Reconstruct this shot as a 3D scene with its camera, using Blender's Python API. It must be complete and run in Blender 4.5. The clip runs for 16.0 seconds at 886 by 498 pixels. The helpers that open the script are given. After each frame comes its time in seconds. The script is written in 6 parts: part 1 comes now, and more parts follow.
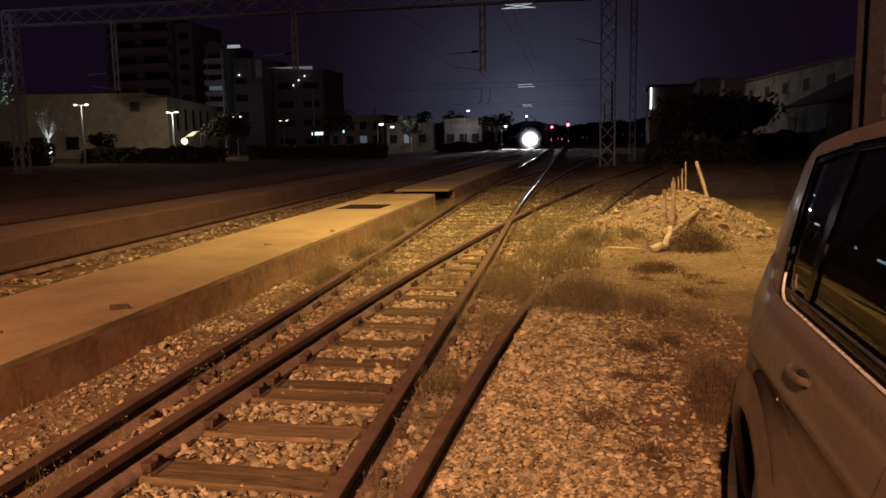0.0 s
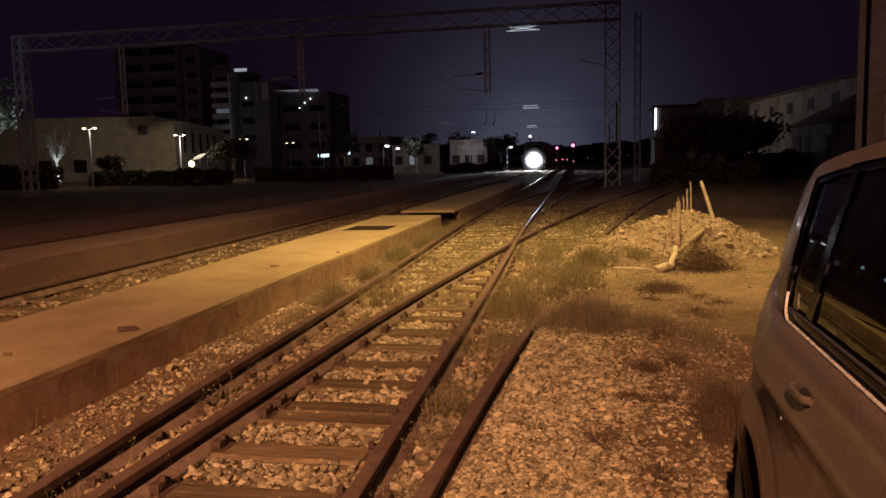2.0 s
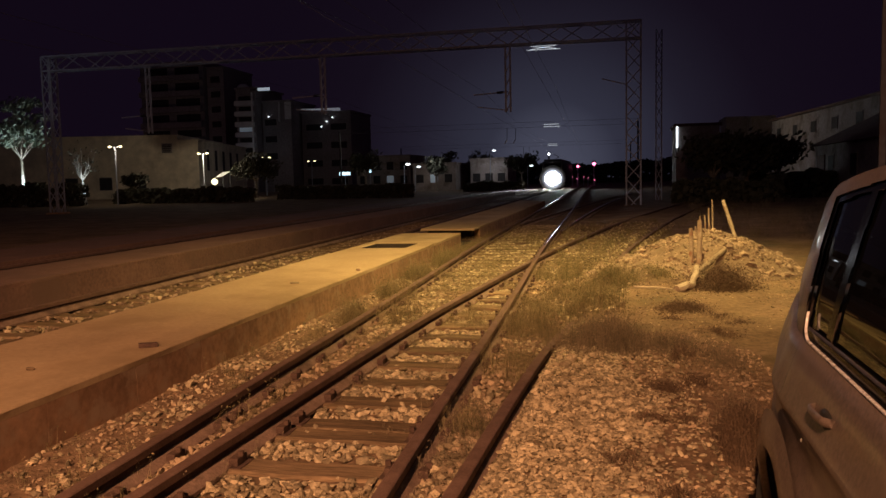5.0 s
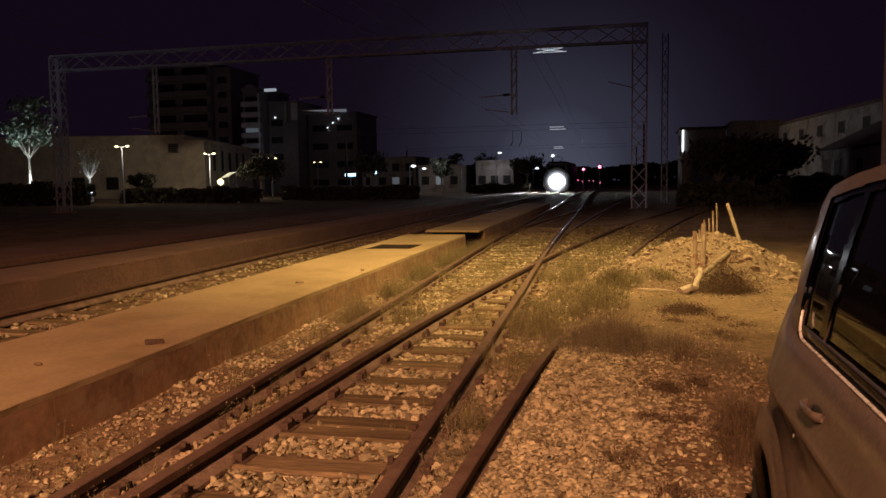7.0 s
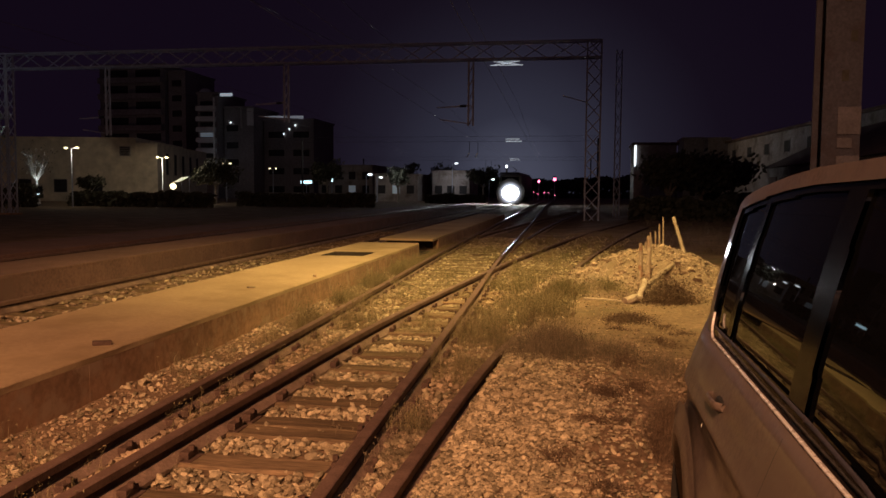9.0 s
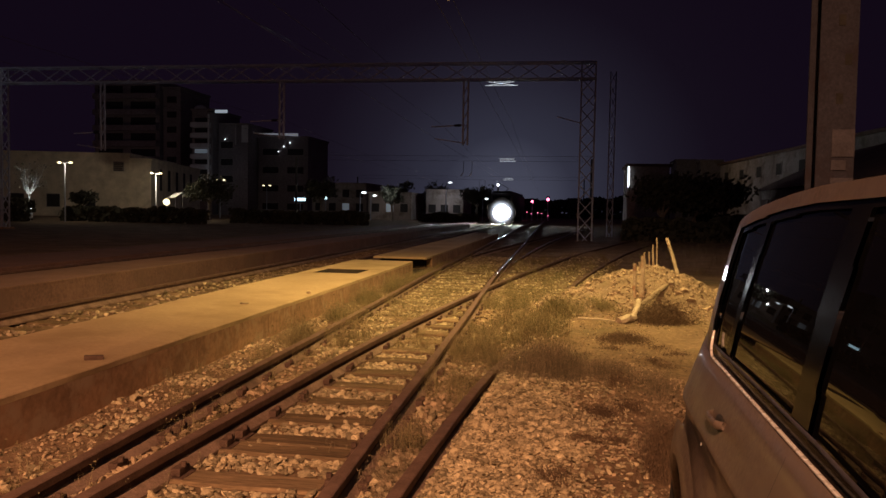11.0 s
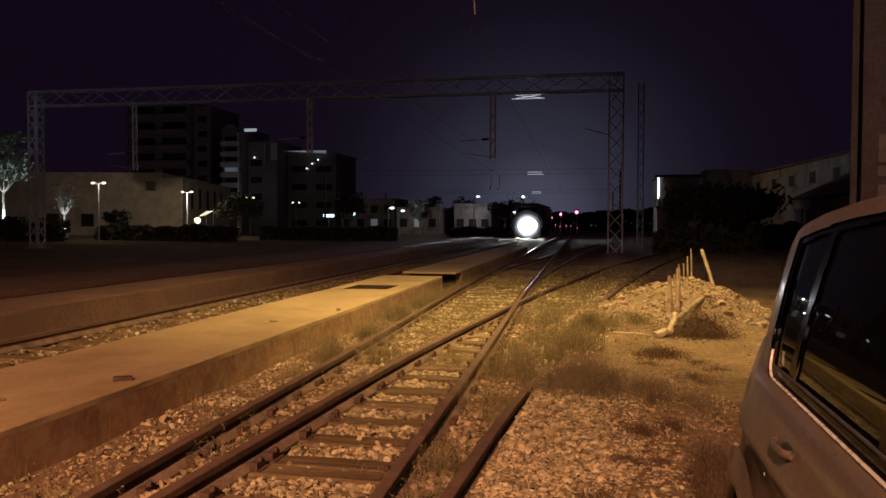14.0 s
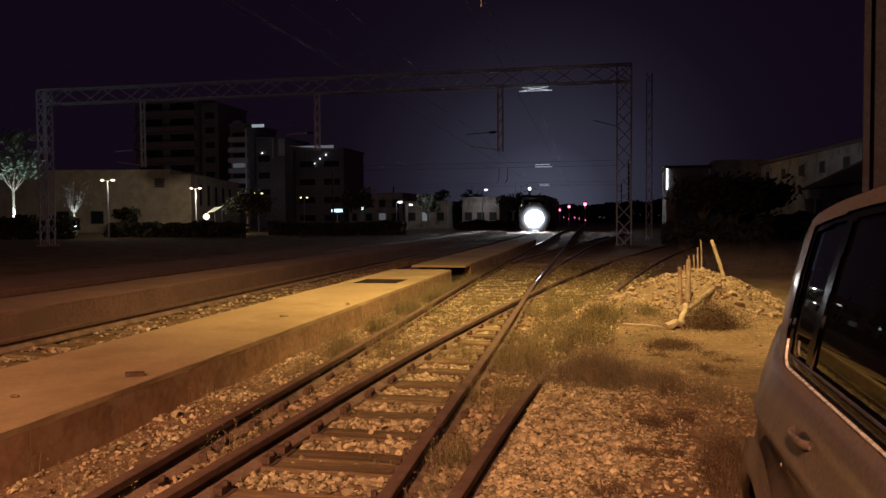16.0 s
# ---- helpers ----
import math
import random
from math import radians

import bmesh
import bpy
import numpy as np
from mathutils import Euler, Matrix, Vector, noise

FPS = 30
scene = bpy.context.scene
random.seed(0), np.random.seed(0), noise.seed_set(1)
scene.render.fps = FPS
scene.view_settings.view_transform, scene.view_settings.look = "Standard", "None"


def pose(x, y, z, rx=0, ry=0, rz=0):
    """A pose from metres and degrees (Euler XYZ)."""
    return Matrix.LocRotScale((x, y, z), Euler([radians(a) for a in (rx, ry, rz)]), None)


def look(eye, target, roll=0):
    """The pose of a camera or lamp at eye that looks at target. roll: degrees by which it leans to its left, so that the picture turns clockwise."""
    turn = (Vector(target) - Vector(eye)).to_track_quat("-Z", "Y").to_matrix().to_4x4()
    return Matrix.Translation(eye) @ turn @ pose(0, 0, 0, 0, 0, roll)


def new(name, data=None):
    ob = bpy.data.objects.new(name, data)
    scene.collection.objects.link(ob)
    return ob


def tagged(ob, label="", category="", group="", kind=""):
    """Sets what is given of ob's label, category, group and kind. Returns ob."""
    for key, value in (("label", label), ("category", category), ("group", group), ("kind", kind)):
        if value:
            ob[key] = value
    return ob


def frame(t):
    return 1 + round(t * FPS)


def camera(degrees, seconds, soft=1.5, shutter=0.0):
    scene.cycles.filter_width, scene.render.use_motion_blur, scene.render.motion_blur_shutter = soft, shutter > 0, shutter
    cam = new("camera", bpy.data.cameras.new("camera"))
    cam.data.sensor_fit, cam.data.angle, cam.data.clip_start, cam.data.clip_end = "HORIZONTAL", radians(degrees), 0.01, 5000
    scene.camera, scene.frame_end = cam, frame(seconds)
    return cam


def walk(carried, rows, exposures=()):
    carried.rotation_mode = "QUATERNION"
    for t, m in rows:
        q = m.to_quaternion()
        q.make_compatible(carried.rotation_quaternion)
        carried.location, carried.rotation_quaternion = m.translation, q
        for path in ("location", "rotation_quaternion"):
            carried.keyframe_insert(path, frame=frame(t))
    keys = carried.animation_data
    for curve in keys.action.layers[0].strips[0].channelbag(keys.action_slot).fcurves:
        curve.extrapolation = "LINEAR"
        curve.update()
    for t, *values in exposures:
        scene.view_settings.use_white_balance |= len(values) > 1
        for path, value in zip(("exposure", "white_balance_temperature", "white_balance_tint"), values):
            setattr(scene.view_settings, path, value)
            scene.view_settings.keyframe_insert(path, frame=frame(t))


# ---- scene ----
cam = camera(58.8, 16.0, shutter=0.6)
PATH = [
    (0, (0.067, 0.051, 1.608), (-0.319, 1.994, 1.333), -1.0),
    (0.5, (0.076, 0.048, 1.606), (-0.303, 1.992, 1.327), -1.0),
    (1, (0.08, 0.043, 1.608), (-0.299, 1.986, 1.328), -1.2),
    (1.5, (0.075, 0.027, 1.609), (-0.309, 1.971, 1.341), -1.2),
    (2, (0.075, 0.021, 1.613), (-0.326, 1.968, 1.391), -1.3),
    (2.5, (0.08, 0.016, 1.611), (-0.339, 1.962, 1.41), -1.3),
    (3, (0.08, 0.012, 1.609), (-0.349, 1.956, 1.415), -1.3),
    (3.5, (0.086, 0.017, 1.61), (-0.352, 1.959, 1.423), -1.3),
    (4, (0.092, 0.02, 1.613), (-0.356, 1.961, 1.435), -1.4),
    (6.5, (0.082, 0.021, 1.606), (-0.376, 1.96, 1.433), -0.9),
    (7, (0.11, -0.029, 1.602), (-0.354, 1.909, 1.432), -0.8),
    (7.5, (0.159, -0.1, 1.599), (-0.309, 1.837, 1.428), -0.6),
    (8, (0.202, -0.15, 1.591), (-0.251, 1.79, 1.415), -0.3),
    (8.5, (0.197, -0.172, 1.587), (-0.201, 1.78, 1.411), 0.2),
    (9, (0.192, -0.169, 1.589), (-0.162, 1.794, 1.443), 0.4),
    (11.5, (0.161, -0.167, 1.576), (-0.177, 1.803, 1.499), 1.1),
    (12, (0.148, -0.145, 1.576), (-0.229, 1.819, 1.529), 0.5),
    (12.5, (0.128, -0.11, 1.577), (-0.282, 1.848, 1.537), 0.1),
    (13, (0.117, -0.075, 1.575), (-0.303, 1.88, 1.524), 0.1),
    (13.5, (0.123, -0.043, 1.573), (-0.288, 1.914, 1.514), 0.0),
    (14, (0.121, -0.029, 1.576), (-0.288, 1.927, 1.514), 0.2),
    (14.5, (0.122, -0.025, 1.578), (-0.287, 1.931, 1.513), 0.4),
    (15, (0.115, -0.027, 1.583), (-0.303, 1.928, 1.515), -0.2),
    (15.5, (0.114, -0.026, 1.577), (-0.309, 1.927, 1.506), -0.4),
    (16, (0.109, -0.017, 1.57), (-0.321, 1.935, 1.492), -0.4),
]
walk(cam, [(t, look(eye, target, roll)) for t, eye, target, roll in PATH])

# ---- light ----
scene.view_settings.exposure = 0.0
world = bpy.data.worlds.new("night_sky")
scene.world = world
world.use_nodes = True
wn, wl = world.node_tree.nodes, world.node_tree.links
wn.clear()
w_out, w_bg = wn.new("ShaderNodeOutputWorld"), wn.new("ShaderNodeBackground")
w_geo, w_dot, w_pow = wn.new("ShaderNodeTexCoord"), wn.new("ShaderNodeVectorMath"), wn.new("ShaderNodeMath")
w_ramp = wn.new("ShaderNodeValToRGB")
# headlight glare painted low over the tracks, fading into a near-black purple sky
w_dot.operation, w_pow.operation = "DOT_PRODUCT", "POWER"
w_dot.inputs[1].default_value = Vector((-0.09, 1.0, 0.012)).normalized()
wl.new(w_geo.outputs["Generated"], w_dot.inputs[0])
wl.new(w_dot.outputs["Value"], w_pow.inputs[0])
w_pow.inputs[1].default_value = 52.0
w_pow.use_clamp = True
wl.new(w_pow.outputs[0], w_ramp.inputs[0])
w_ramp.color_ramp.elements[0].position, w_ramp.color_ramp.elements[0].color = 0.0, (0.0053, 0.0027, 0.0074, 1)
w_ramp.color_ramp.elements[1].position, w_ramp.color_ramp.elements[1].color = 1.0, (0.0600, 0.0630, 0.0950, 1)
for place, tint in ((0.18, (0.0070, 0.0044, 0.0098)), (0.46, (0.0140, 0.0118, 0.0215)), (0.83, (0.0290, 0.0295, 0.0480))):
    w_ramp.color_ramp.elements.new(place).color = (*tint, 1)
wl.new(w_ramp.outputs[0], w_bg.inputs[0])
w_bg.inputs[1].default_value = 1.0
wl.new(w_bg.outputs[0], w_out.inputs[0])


def point_lamp(name, place, watts, colour, radius=0.06):
    data = bpy.data.lights.new(name, "POINT")
    data.energy, data.color, data.shadow_soft_size = watts, colour, radius
    ob = new(name, data)
    ob.location = place
    return ob


def spot_lamp(name, place, target, watts, colour, angle, blend=0.6, radius=0.2):
    data = bpy.data.lights.new(name, "SPOT")
    data.energy, data.color, data.shadow_soft_size = watts, colour, radius
    data.spot_size, data.spot_blend = radians(angle), blend
    ob = new(name, data)
    ob.matrix_world = look(place, target)
    return ob


spot_lamp("yard_light", (0.2, 10.6, 9.2), (-1.15, 12.8, 0), 6800, (1.0, 0.67, 0.235), 90, 1.0)
# fill light added for the far yard and the warehouse wall
spot_lamp("yard_light", (2.0, 26.0, 8.0), (1.6, 25.5, 0), 340, (1.0, 0.70, 0.56), 178, 0.3)
spot_lamp("street_lamp_light", (-0.85, -9.5, 8.5), (-4.7, 1.0, 0), 16200, (1.0, 0.468, 0.235), 90, 1.0, 0.10)


# ---- materials ----
def material(name, colour, rough=0.8, metal=0.0, colour2=None, scale=6.0, detail=6.0, fine=60.0, bump=0.3, bump_scale=40.0,
             spread=(0.35, 0.65), speck=0.25, island=0.0, objvar=0.0, stains=None, stain_scale=1.2, depth=0.01, stretch=None):
    """A surface with variation at two scales, stains and fine relief."""
    m = bpy.data.materials.new(name)
    m.use_nodes = True
    n, l = m.node_tree.nodes, m.node_tree.links
    b = n["Principled BSDF"]
    b.inputs["Roughness"].default_value, b.inputs["Metallic"].default_value = rough, metal
    tc = n.new("ShaderNodeTexCoord")
    place = tc.outputs["Object"]
    if stretch:
        mp = n.new("ShaderNodeMapping")
        mp.inputs["Scale"].default_value = stretch
        l.new(place, mp.inputs["Vector"])
        place = mp.outputs[0]
    def noise_node(s, d=5.0, w=0.0):
        t = n.new("ShaderNodeTexNoise")
        t.inputs["Scale"].default_value, t.inputs["Detail"].default_value, t.inputs["Roughness"].default_value = s, d, 0.6
        l.new(place, t.inputs["Vector"])
        return t
    def mix(kind, fac, a, c):
        x = n.new("ShaderNodeMix")
        x.data_type, x.blend_type = "RGBA", kind
        for sock, v in ((x.inputs[0], fac), (x.inputs[6], a), (x.inputs[7], c)):
            if isinstance(v, (tuple, list)):
                sock.default_value = (*v, 1)
            elif isinstance(v, (int, float)):
                sock.default_value = v
            else:
                l.new(v, sock)
        return x.outputs[2]
    def ramp(src, lo, hi, a=0.0, c=1.0):
        r = n.new("ShaderNodeMapRange")
        r.inputs[1].default_value, r.inputs[2].default_value, r.inputs[3].default_value, r.inputs[4].default_value = lo, hi, a, c
        l.new(src, r.inputs[0])
        return r.outputs[0]
    colour2 = colour2 or tuple(c * 0.65 for c in colour)
    big = ramp(noise_node(scale, detail).outputs[0], *spread)
    col = mix("MIX", big, colour, colour2)
    small = ramp(noise_node(fine, 3).outputs[0], 0.3, 0.7, 1 - speck, 1 + speck * 0.8)
    grey = n.new("ShaderNodeCombineColor")
    for k in range(3):
        l.new(small, grey.inputs[k])
    col = mix("MULTIPLY", 1.0, col, grey.outputs[0])
    if stains:
        st = ramp(noise_node(stain_scale, 8).outputs[0], 0.52, 0.66)
        col = mix("MIX", st, col, stains)
    for amount, node, sock in ((island, "ShaderNodeNewGeometry", "Random Per Island"), (objvar, "ShaderNodeObjectInfo", "Random")):
        if amount:
            g = n.new(node)
            v = ramp(g.outputs[sock], 0, 1, 1 - amount, 1 + amount * 0.5)
            cc = n.new("ShaderNodeCombineColor")
            for k in range(3):
                l.new(v, cc.inputs[k])
            col = mix("MULTIPLY", 1.0, col, cc.outputs[0])
    l.new(col, b.inputs["Base Color"])
    if rough > 0.15:
        l.new(ramp(noise_node(scale * 3, 4).outputs[0], 0.3, 0.7, max(rough - 0.12, 0.05), min(rough + 0.1, 1)), b.inputs["Roughness"])
    if bump:
        bp = n.new("ShaderNodeBump")
        bp.inputs["Strength"].default_value, bp.inputs["Distance"].default_value = bump, depth
        l.new(noise_node(bump_scale, 6).outputs[0], bp.inputs["Height"])
        l.new(bp.outputs[0], b.inputs["Normal"])
    return m


def glow(name, colour, strength):
    m = bpy.data.materials.new(name)
    m.use_nodes = True
    b = m.node_tree.nodes["Principled BSDF"]
    b.inputs["Base Color"].default_value = (*[min(1, c) for c in colour], 1)
    b.inputs["Emission Color"].default_value = (*colour, 1)
    b.inputs["Emission Strength"].default_value = strength
    return m


DIRT = material("dry_dirt", (0.27, 0.19, 0.122), 0.95, colour2=(0.155, 0.106, 0.066), scale=0.7, fine=18, speck=0.35, bump=1.0, bump_scale=9, depth=0.035, stains=(0.13, 0.10, 0.058), stain_scale=0.8)
BALLAST = material("limestone_ballast", (0.56, 0.48, 0.315), 0.9, colour2=(0.31, 0.255, 0.16), scale=8, fine=90, bump=0.3, island=0.65)
WHITE = material("white_paint", (0.78, 0.78, 0.76), 0.5, scale=4, bump=0.05)
GRIT = material("dusty_ballast", (0.43, 0.335, 0.22), 0.95, colour2=(0.29, 0.22, 0.145), scale=6, fine=70, bump=0.3, island=0.6)
CONCRETE = material("worn_concrete", (0.47, 0.358, 0.215), 0.92, colour2=(0.40, 0.30, 0.178), scale=0.9, fine=26, speck=0.10, bump=0.25, bump_scale=22, stains=(0.33, 0.245, 0.14), stain_scale=0.8)
CONCRETE_FACE = material("stained_concrete", (0.42, 0.265, 0.165), 0.95, colour2=(0.27, 0.17, 0.108), scale=2.2, fine=14, bump=0.25, bump_scale=20, stains=(0.40, 0.29, 0.20), stain_scale=5, depth=0.008)
# concrete darkened to stand for the weak light on the far platforms
DIM_CONCRETE = material("dim_concrete", (0.205, 0.122, 0.096), 0.95, colour2=(0.15, 0.09, 0.072), scale=1.1, fine=20, bump=0.3, bump_scale=18, stains=(0.15, 0.095, 0.075), stain_scale=0.7)
RUST = material("rusty_steel", (0.13, 0.085, 0.066), 0.85, 0.0, colour2=(0.08, 0.052, 0.042), scale=14, fine=120, bump=0.4, bump_scale=90, depth=0.004)
RAIL_TOP = material("worn_rail_head", (0.205, 0.135, 0.108), 0.66, 0.10, colour2=(0.14, 0.09, 0.07), scale=5, fine=80, bump=0.1)
# paler than the web: dust, and lamplight put into the colour
RAIL_FOOT = material("dusty_lit_rail_foot", (0.27, 0.19, 0.145), 0.92, colour2=(0.17, 0.115, 0.085), scale=7, fine=70, bump=0.3, stains=(0.11, 0.072, 0.055), stain_scale=3)
POLISHED = material("polished_rail_head", (0.62, 0.62, 0.64), 0.22, 1.0, colour2=(0.5, 0.5, 0.52), scale=5, fine=80, bump=0.05)
TIMBER = material("weathered_timber", (0.275, 0.20, 0.118), 0.9, colour2=(0.15, 0.108, 0.066), scale=10, fine=70, speck=0.4, bump=0.9, bump_scale=45, objvar=0.35, stretch=(0.12, 1.0, 1.0))
WEED = material("dry_weed", (0.19, 0.165, 0.075), 0.9, colour2=(0.30, 0.25, 0.135), scale=5, bump=0, island=0.5)
WEED_DARK = material("dark_scrub", (0.165, 0.135, 0.08), 0.95, colour2=(0.27, 0.22, 0.14), scale=5, bump=0, island=0.5)
WEED_BROWN = material("dead_weed", (0.11, 0.072, 0.045), 0.95, colour2=(0.17, 0.115, 0.07), scale=5, bump=0, island=0.5)
LEAF = material("tree_leaf", (0.085, 0.085, 0.055), 0.8, colour2=(0.06, 0.06, 0.04), scale=3, bump=0, island=0.5)
# leaf colour raised so the uplit crown looks lit
LEAF_LIT = material("uplit_leaf", (0.26, 0.31, 0.26), 0.7, colour2=(0.16, 0.20, 0.15), scale=3, bump=0, island=0.5)
# near-white bark colour for the uplit foot of a trunk
PALE_TRUNK = material("uplit_bark", (0.68, 0.68, 0.66), 0.9, colour2=(0.48, 0.48, 0.47), scale=4, bump=0.5)
BARK = material("pale_bark", (0.35, 0.31, 0.26), 0.9, colour2=(0.2, 0.17, 0.14), scale=7, bump=0.6)
GALV = material("galvanised_steel", (0.40, 0.44, 0.54), 0.7, 0.0, colour2=(0.30, 0.33, 0.41), scale=5, fine=60, bump=0.1)
POST_PAINT = material("aged_mast_paint", (0.046, 0.047, 0.066), 0.85, 0.0, colour2=(0.036, 0.036, 0.050), scale=3, fine=50, bump=0.2, stains=(0.034, 0.028, 0.036), stain_scale=3)
BEIGE = material("beige_render", (0.62, 0.55, 0.43), 0.9, colour2=(0.56, 0.49, 0.38), scale=0.3, fine=0.7, bump=0.05)
GREY_WALL = material("grey_render", (0.38, 0.34, 0.33), 0.9, colour2=(0.26, 0.22, 0.20), scale=0.4, fine=5, bump=0.2, stains=(0.18, 0.15, 0.13), stain_scale=0.6)
TOWER_WALL = material("tower_render", (0.26, 0.23, 0.24), 0.9, colour2=(0.20, 0.175, 0.18), scale=0.2, fine=3, bump=0.1)
ROOF_TILE = material("dark_clay_tiles", (0.16, 0.09, 0.065), 0.9, colour2=(0.10, 0.06, 0.045), scale=2, fine=9, bump=0.6, bump_scale=6)
DARK = material("dark_opening", (0.03, 0.028, 0.03), 0.85, bump=0)
PORTAL = material("dull_far_steel", (0.06, 0.055, 0.06), 0.8, 0.0, bump=0)
WIRE = material("tarnished_wire", (0.05, 0.045, 0.045), 0.6, 0.0, bump=0)
BLACK = material("black_rubber", (0.018, 0.017, 0.016), 0.75, bump=0.15, bump_scale=50)
CAR_PAINT = material("dusty_car_paint", (0.138, 0.108, 0.092), 0.6, 0.0, colour2=(0.112, 0.088, 0.075), scale=1.5, fine=70, bump=0.02, stains=(0.135, 0.108, 0.09), stain_scale=2.5)
for socket, value in (("Specular IOR Level", 0.2), ("Coat Weight", 0.35), ("Coat Roughness", 0.07)):
    CAR_PAINT.node_tree.nodes["Principled BSDF"].inputs[socket].default_value = value
CHROME = material("brushed_trim", (0.80, 0.80, 0.80), 0.30, 0.25, colour2=(0.82, 0.80, 0.78), scale=10, speck=0.03, bump=0)
PIANO = material("gloss_black_trim", (0.008, 0.008, 0.009), 0.14, bump=0)
CAR_GLASS = material("tinted_car_glass", (0.006, 0.006, 0.007), 0.06, bump=0)
CAR_GLASS.node_tree.nodes["Principled BSDF"].inputs["Roughness"].default_value = 0.015
CAR_GLASS.node_tree.nodes["Principled BSDF"].inputs["Specular IOR Level"].default_value = 0.17
PIANO.node_tree.nodes["Principled BSDF"].inputs["Specular IOR Level"].default_value = 0.09
RUBBLE = material("rubble_stone", (0.44, 0.35, 0.25), 0.95, colour2=(0.28, 0.21, 0.145), scale=5, fine=60, bump=0.4, island=0.45)
WOOD = material("bleached_wood", (0.48, 0.40, 0.29), 0.85, colour2=(0.30, 0.23, 0.16), scale=8, fine=60, bump=0.4, stains=(0.28, 0.13, 0.07), stain_scale=6)
TRAIN_PAINT = material("train_paint", (0.035, 0.035, 0.045), 0.5, 0.0, scale=1, bump=0.02)
HEAD = glow("headlight_glow", (0.95, 0.97, 1.0), 170)
GLARE_DISC = glow("headlight_glare", (0.74, 0.80, 1.0), 1.0)
GLARE_DISC.node_tree.nodes["Principled BSDF"].inputs["Base Color"].default_value = (0.01, 0.01, 0.01, 1)
rn, rl = GLARE_DISC.node_tree.nodes, GLARE_DISC.node_tree.links
# headlight glare painted as a disc, bright inside, falling off to the rim
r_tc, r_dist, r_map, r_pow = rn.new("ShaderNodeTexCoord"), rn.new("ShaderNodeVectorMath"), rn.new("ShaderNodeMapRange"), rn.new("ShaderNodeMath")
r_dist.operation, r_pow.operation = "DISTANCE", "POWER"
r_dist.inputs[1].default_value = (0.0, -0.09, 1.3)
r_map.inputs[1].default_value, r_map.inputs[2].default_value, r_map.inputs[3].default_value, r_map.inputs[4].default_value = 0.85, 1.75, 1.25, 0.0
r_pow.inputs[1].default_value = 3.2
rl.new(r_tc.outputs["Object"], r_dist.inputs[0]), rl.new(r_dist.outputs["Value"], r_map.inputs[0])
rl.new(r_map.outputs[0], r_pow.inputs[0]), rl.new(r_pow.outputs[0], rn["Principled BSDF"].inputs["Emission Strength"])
SMALL_HEAD = glow("marker_glow", (0.9, 0.94, 1.0), 6)
RED = glow("red_signal_glow", (1.0, 0.16, 0.32), 6)
WARM = glow("street_lamp_glow", (1.0, 0.82, 0.48), 2.6)
COOL = glow("cool_lamp_glow", (0.85, 0.93, 1.0), 2.2)
CYAN = glow("sign_glow", (0.55, 0.85, 1.0), 2.0)

# glow standing in for headlight glints on the gantry steel
GANTRY_GLINT = glow("gantry_glint", (0.85, 0.92, 1.0), 0.42)
for dull in (DIRT, BALLAST, GRIT, CONCRETE, CONCRETE_FACE, RUST, RAIL_TOP, TIMBER, RUBBLE, POST_PAINT, BEIGE, GREY_WALL):
    dull.node_tree.nodes["Principled BSDF"].inputs["Specular IOR Level"].default_value = 0.15


# ---- mesh helpers ----
def part(name, bm, mat, parent=None, label="", smooth=False):
    me = bpy.data.meshes.new(name)
    bm.normal_update()
    bm.to_mesh(me)
    bm.free()
    me.materials.append(mat)
    if smooth:
        me.polygons.foreach_set("use_smooth", [True] * len(me.polygons))
    ob = new(name, me)
    if parent:
        ob.parent = parent
    if label:
        tagged(ob, label)
    return ob


def empty(name, place=(0, 0, 0)):
    ob = new(name)
    ob.location = place
    ob.empty_display_size = 0.1
    return ob


def raw(name, verts, faces, mat, parent=None, label="", smooth=False):
    me = bpy.data.meshes.new(name)
    me.from_pydata(verts, [], faces)
    me.materials.append(mat)
    if smooth:
        me.polygons.foreach_set("use_smooth", [True] * len(me.polygons))
    ob = new(name, me)
    if parent:
        ob.parent = parent
    if label:
        tagged(ob, label)
    return ob


def box(bm, x0, x1, y0, y1, z0, z1, bevel=0.0, m=None):
    made = bmesh.ops.create_cube(bm, size=1.0)["verts"]
    bmesh.ops.transform(bm, verts=made, matrix=Matrix.Translation(((x0 + x1) / 2, (y0 + y1) / 2, (z0 + z1) / 2)) @ Matrix.Diagonal((x1 - x0, y1 - y0, z1 - z0, 1)))
    if bevel:
        edges = list({e for v in made for e in v.link_edges})
        made = list({v for f in bmesh.ops.bevel(bm, geom=edges, offset=bevel, segments=2, affect="EDGES", profile=0.6)["faces"] for v in f.verts} | {v for v in made if v.is_valid})
    if m:
        bmesh.ops.transform(bm, verts=[v for v in made if v.is_valid], matrix=m)
    return bm


def one_box(*a, **k):
    return box(bmesh.new(), *a, **k)


def beam(bm, a, b, w, h=None):
    """A square bar from a to b."""
    a, b = Vector(a), Vector(b)
    d = b - a
    made = bmesh.ops.create_cube(bm, size=1.0)["verts"]
    q = d.to_track_quat("Z", "Y").to_matrix().to_4x4()
    bmesh.ops.transform(bm, verts=made, matrix=Matrix.Translation((a + b) / 2) @ q @ Matrix.Diagonal((w, h or w, d.length, 1)))
    return bm


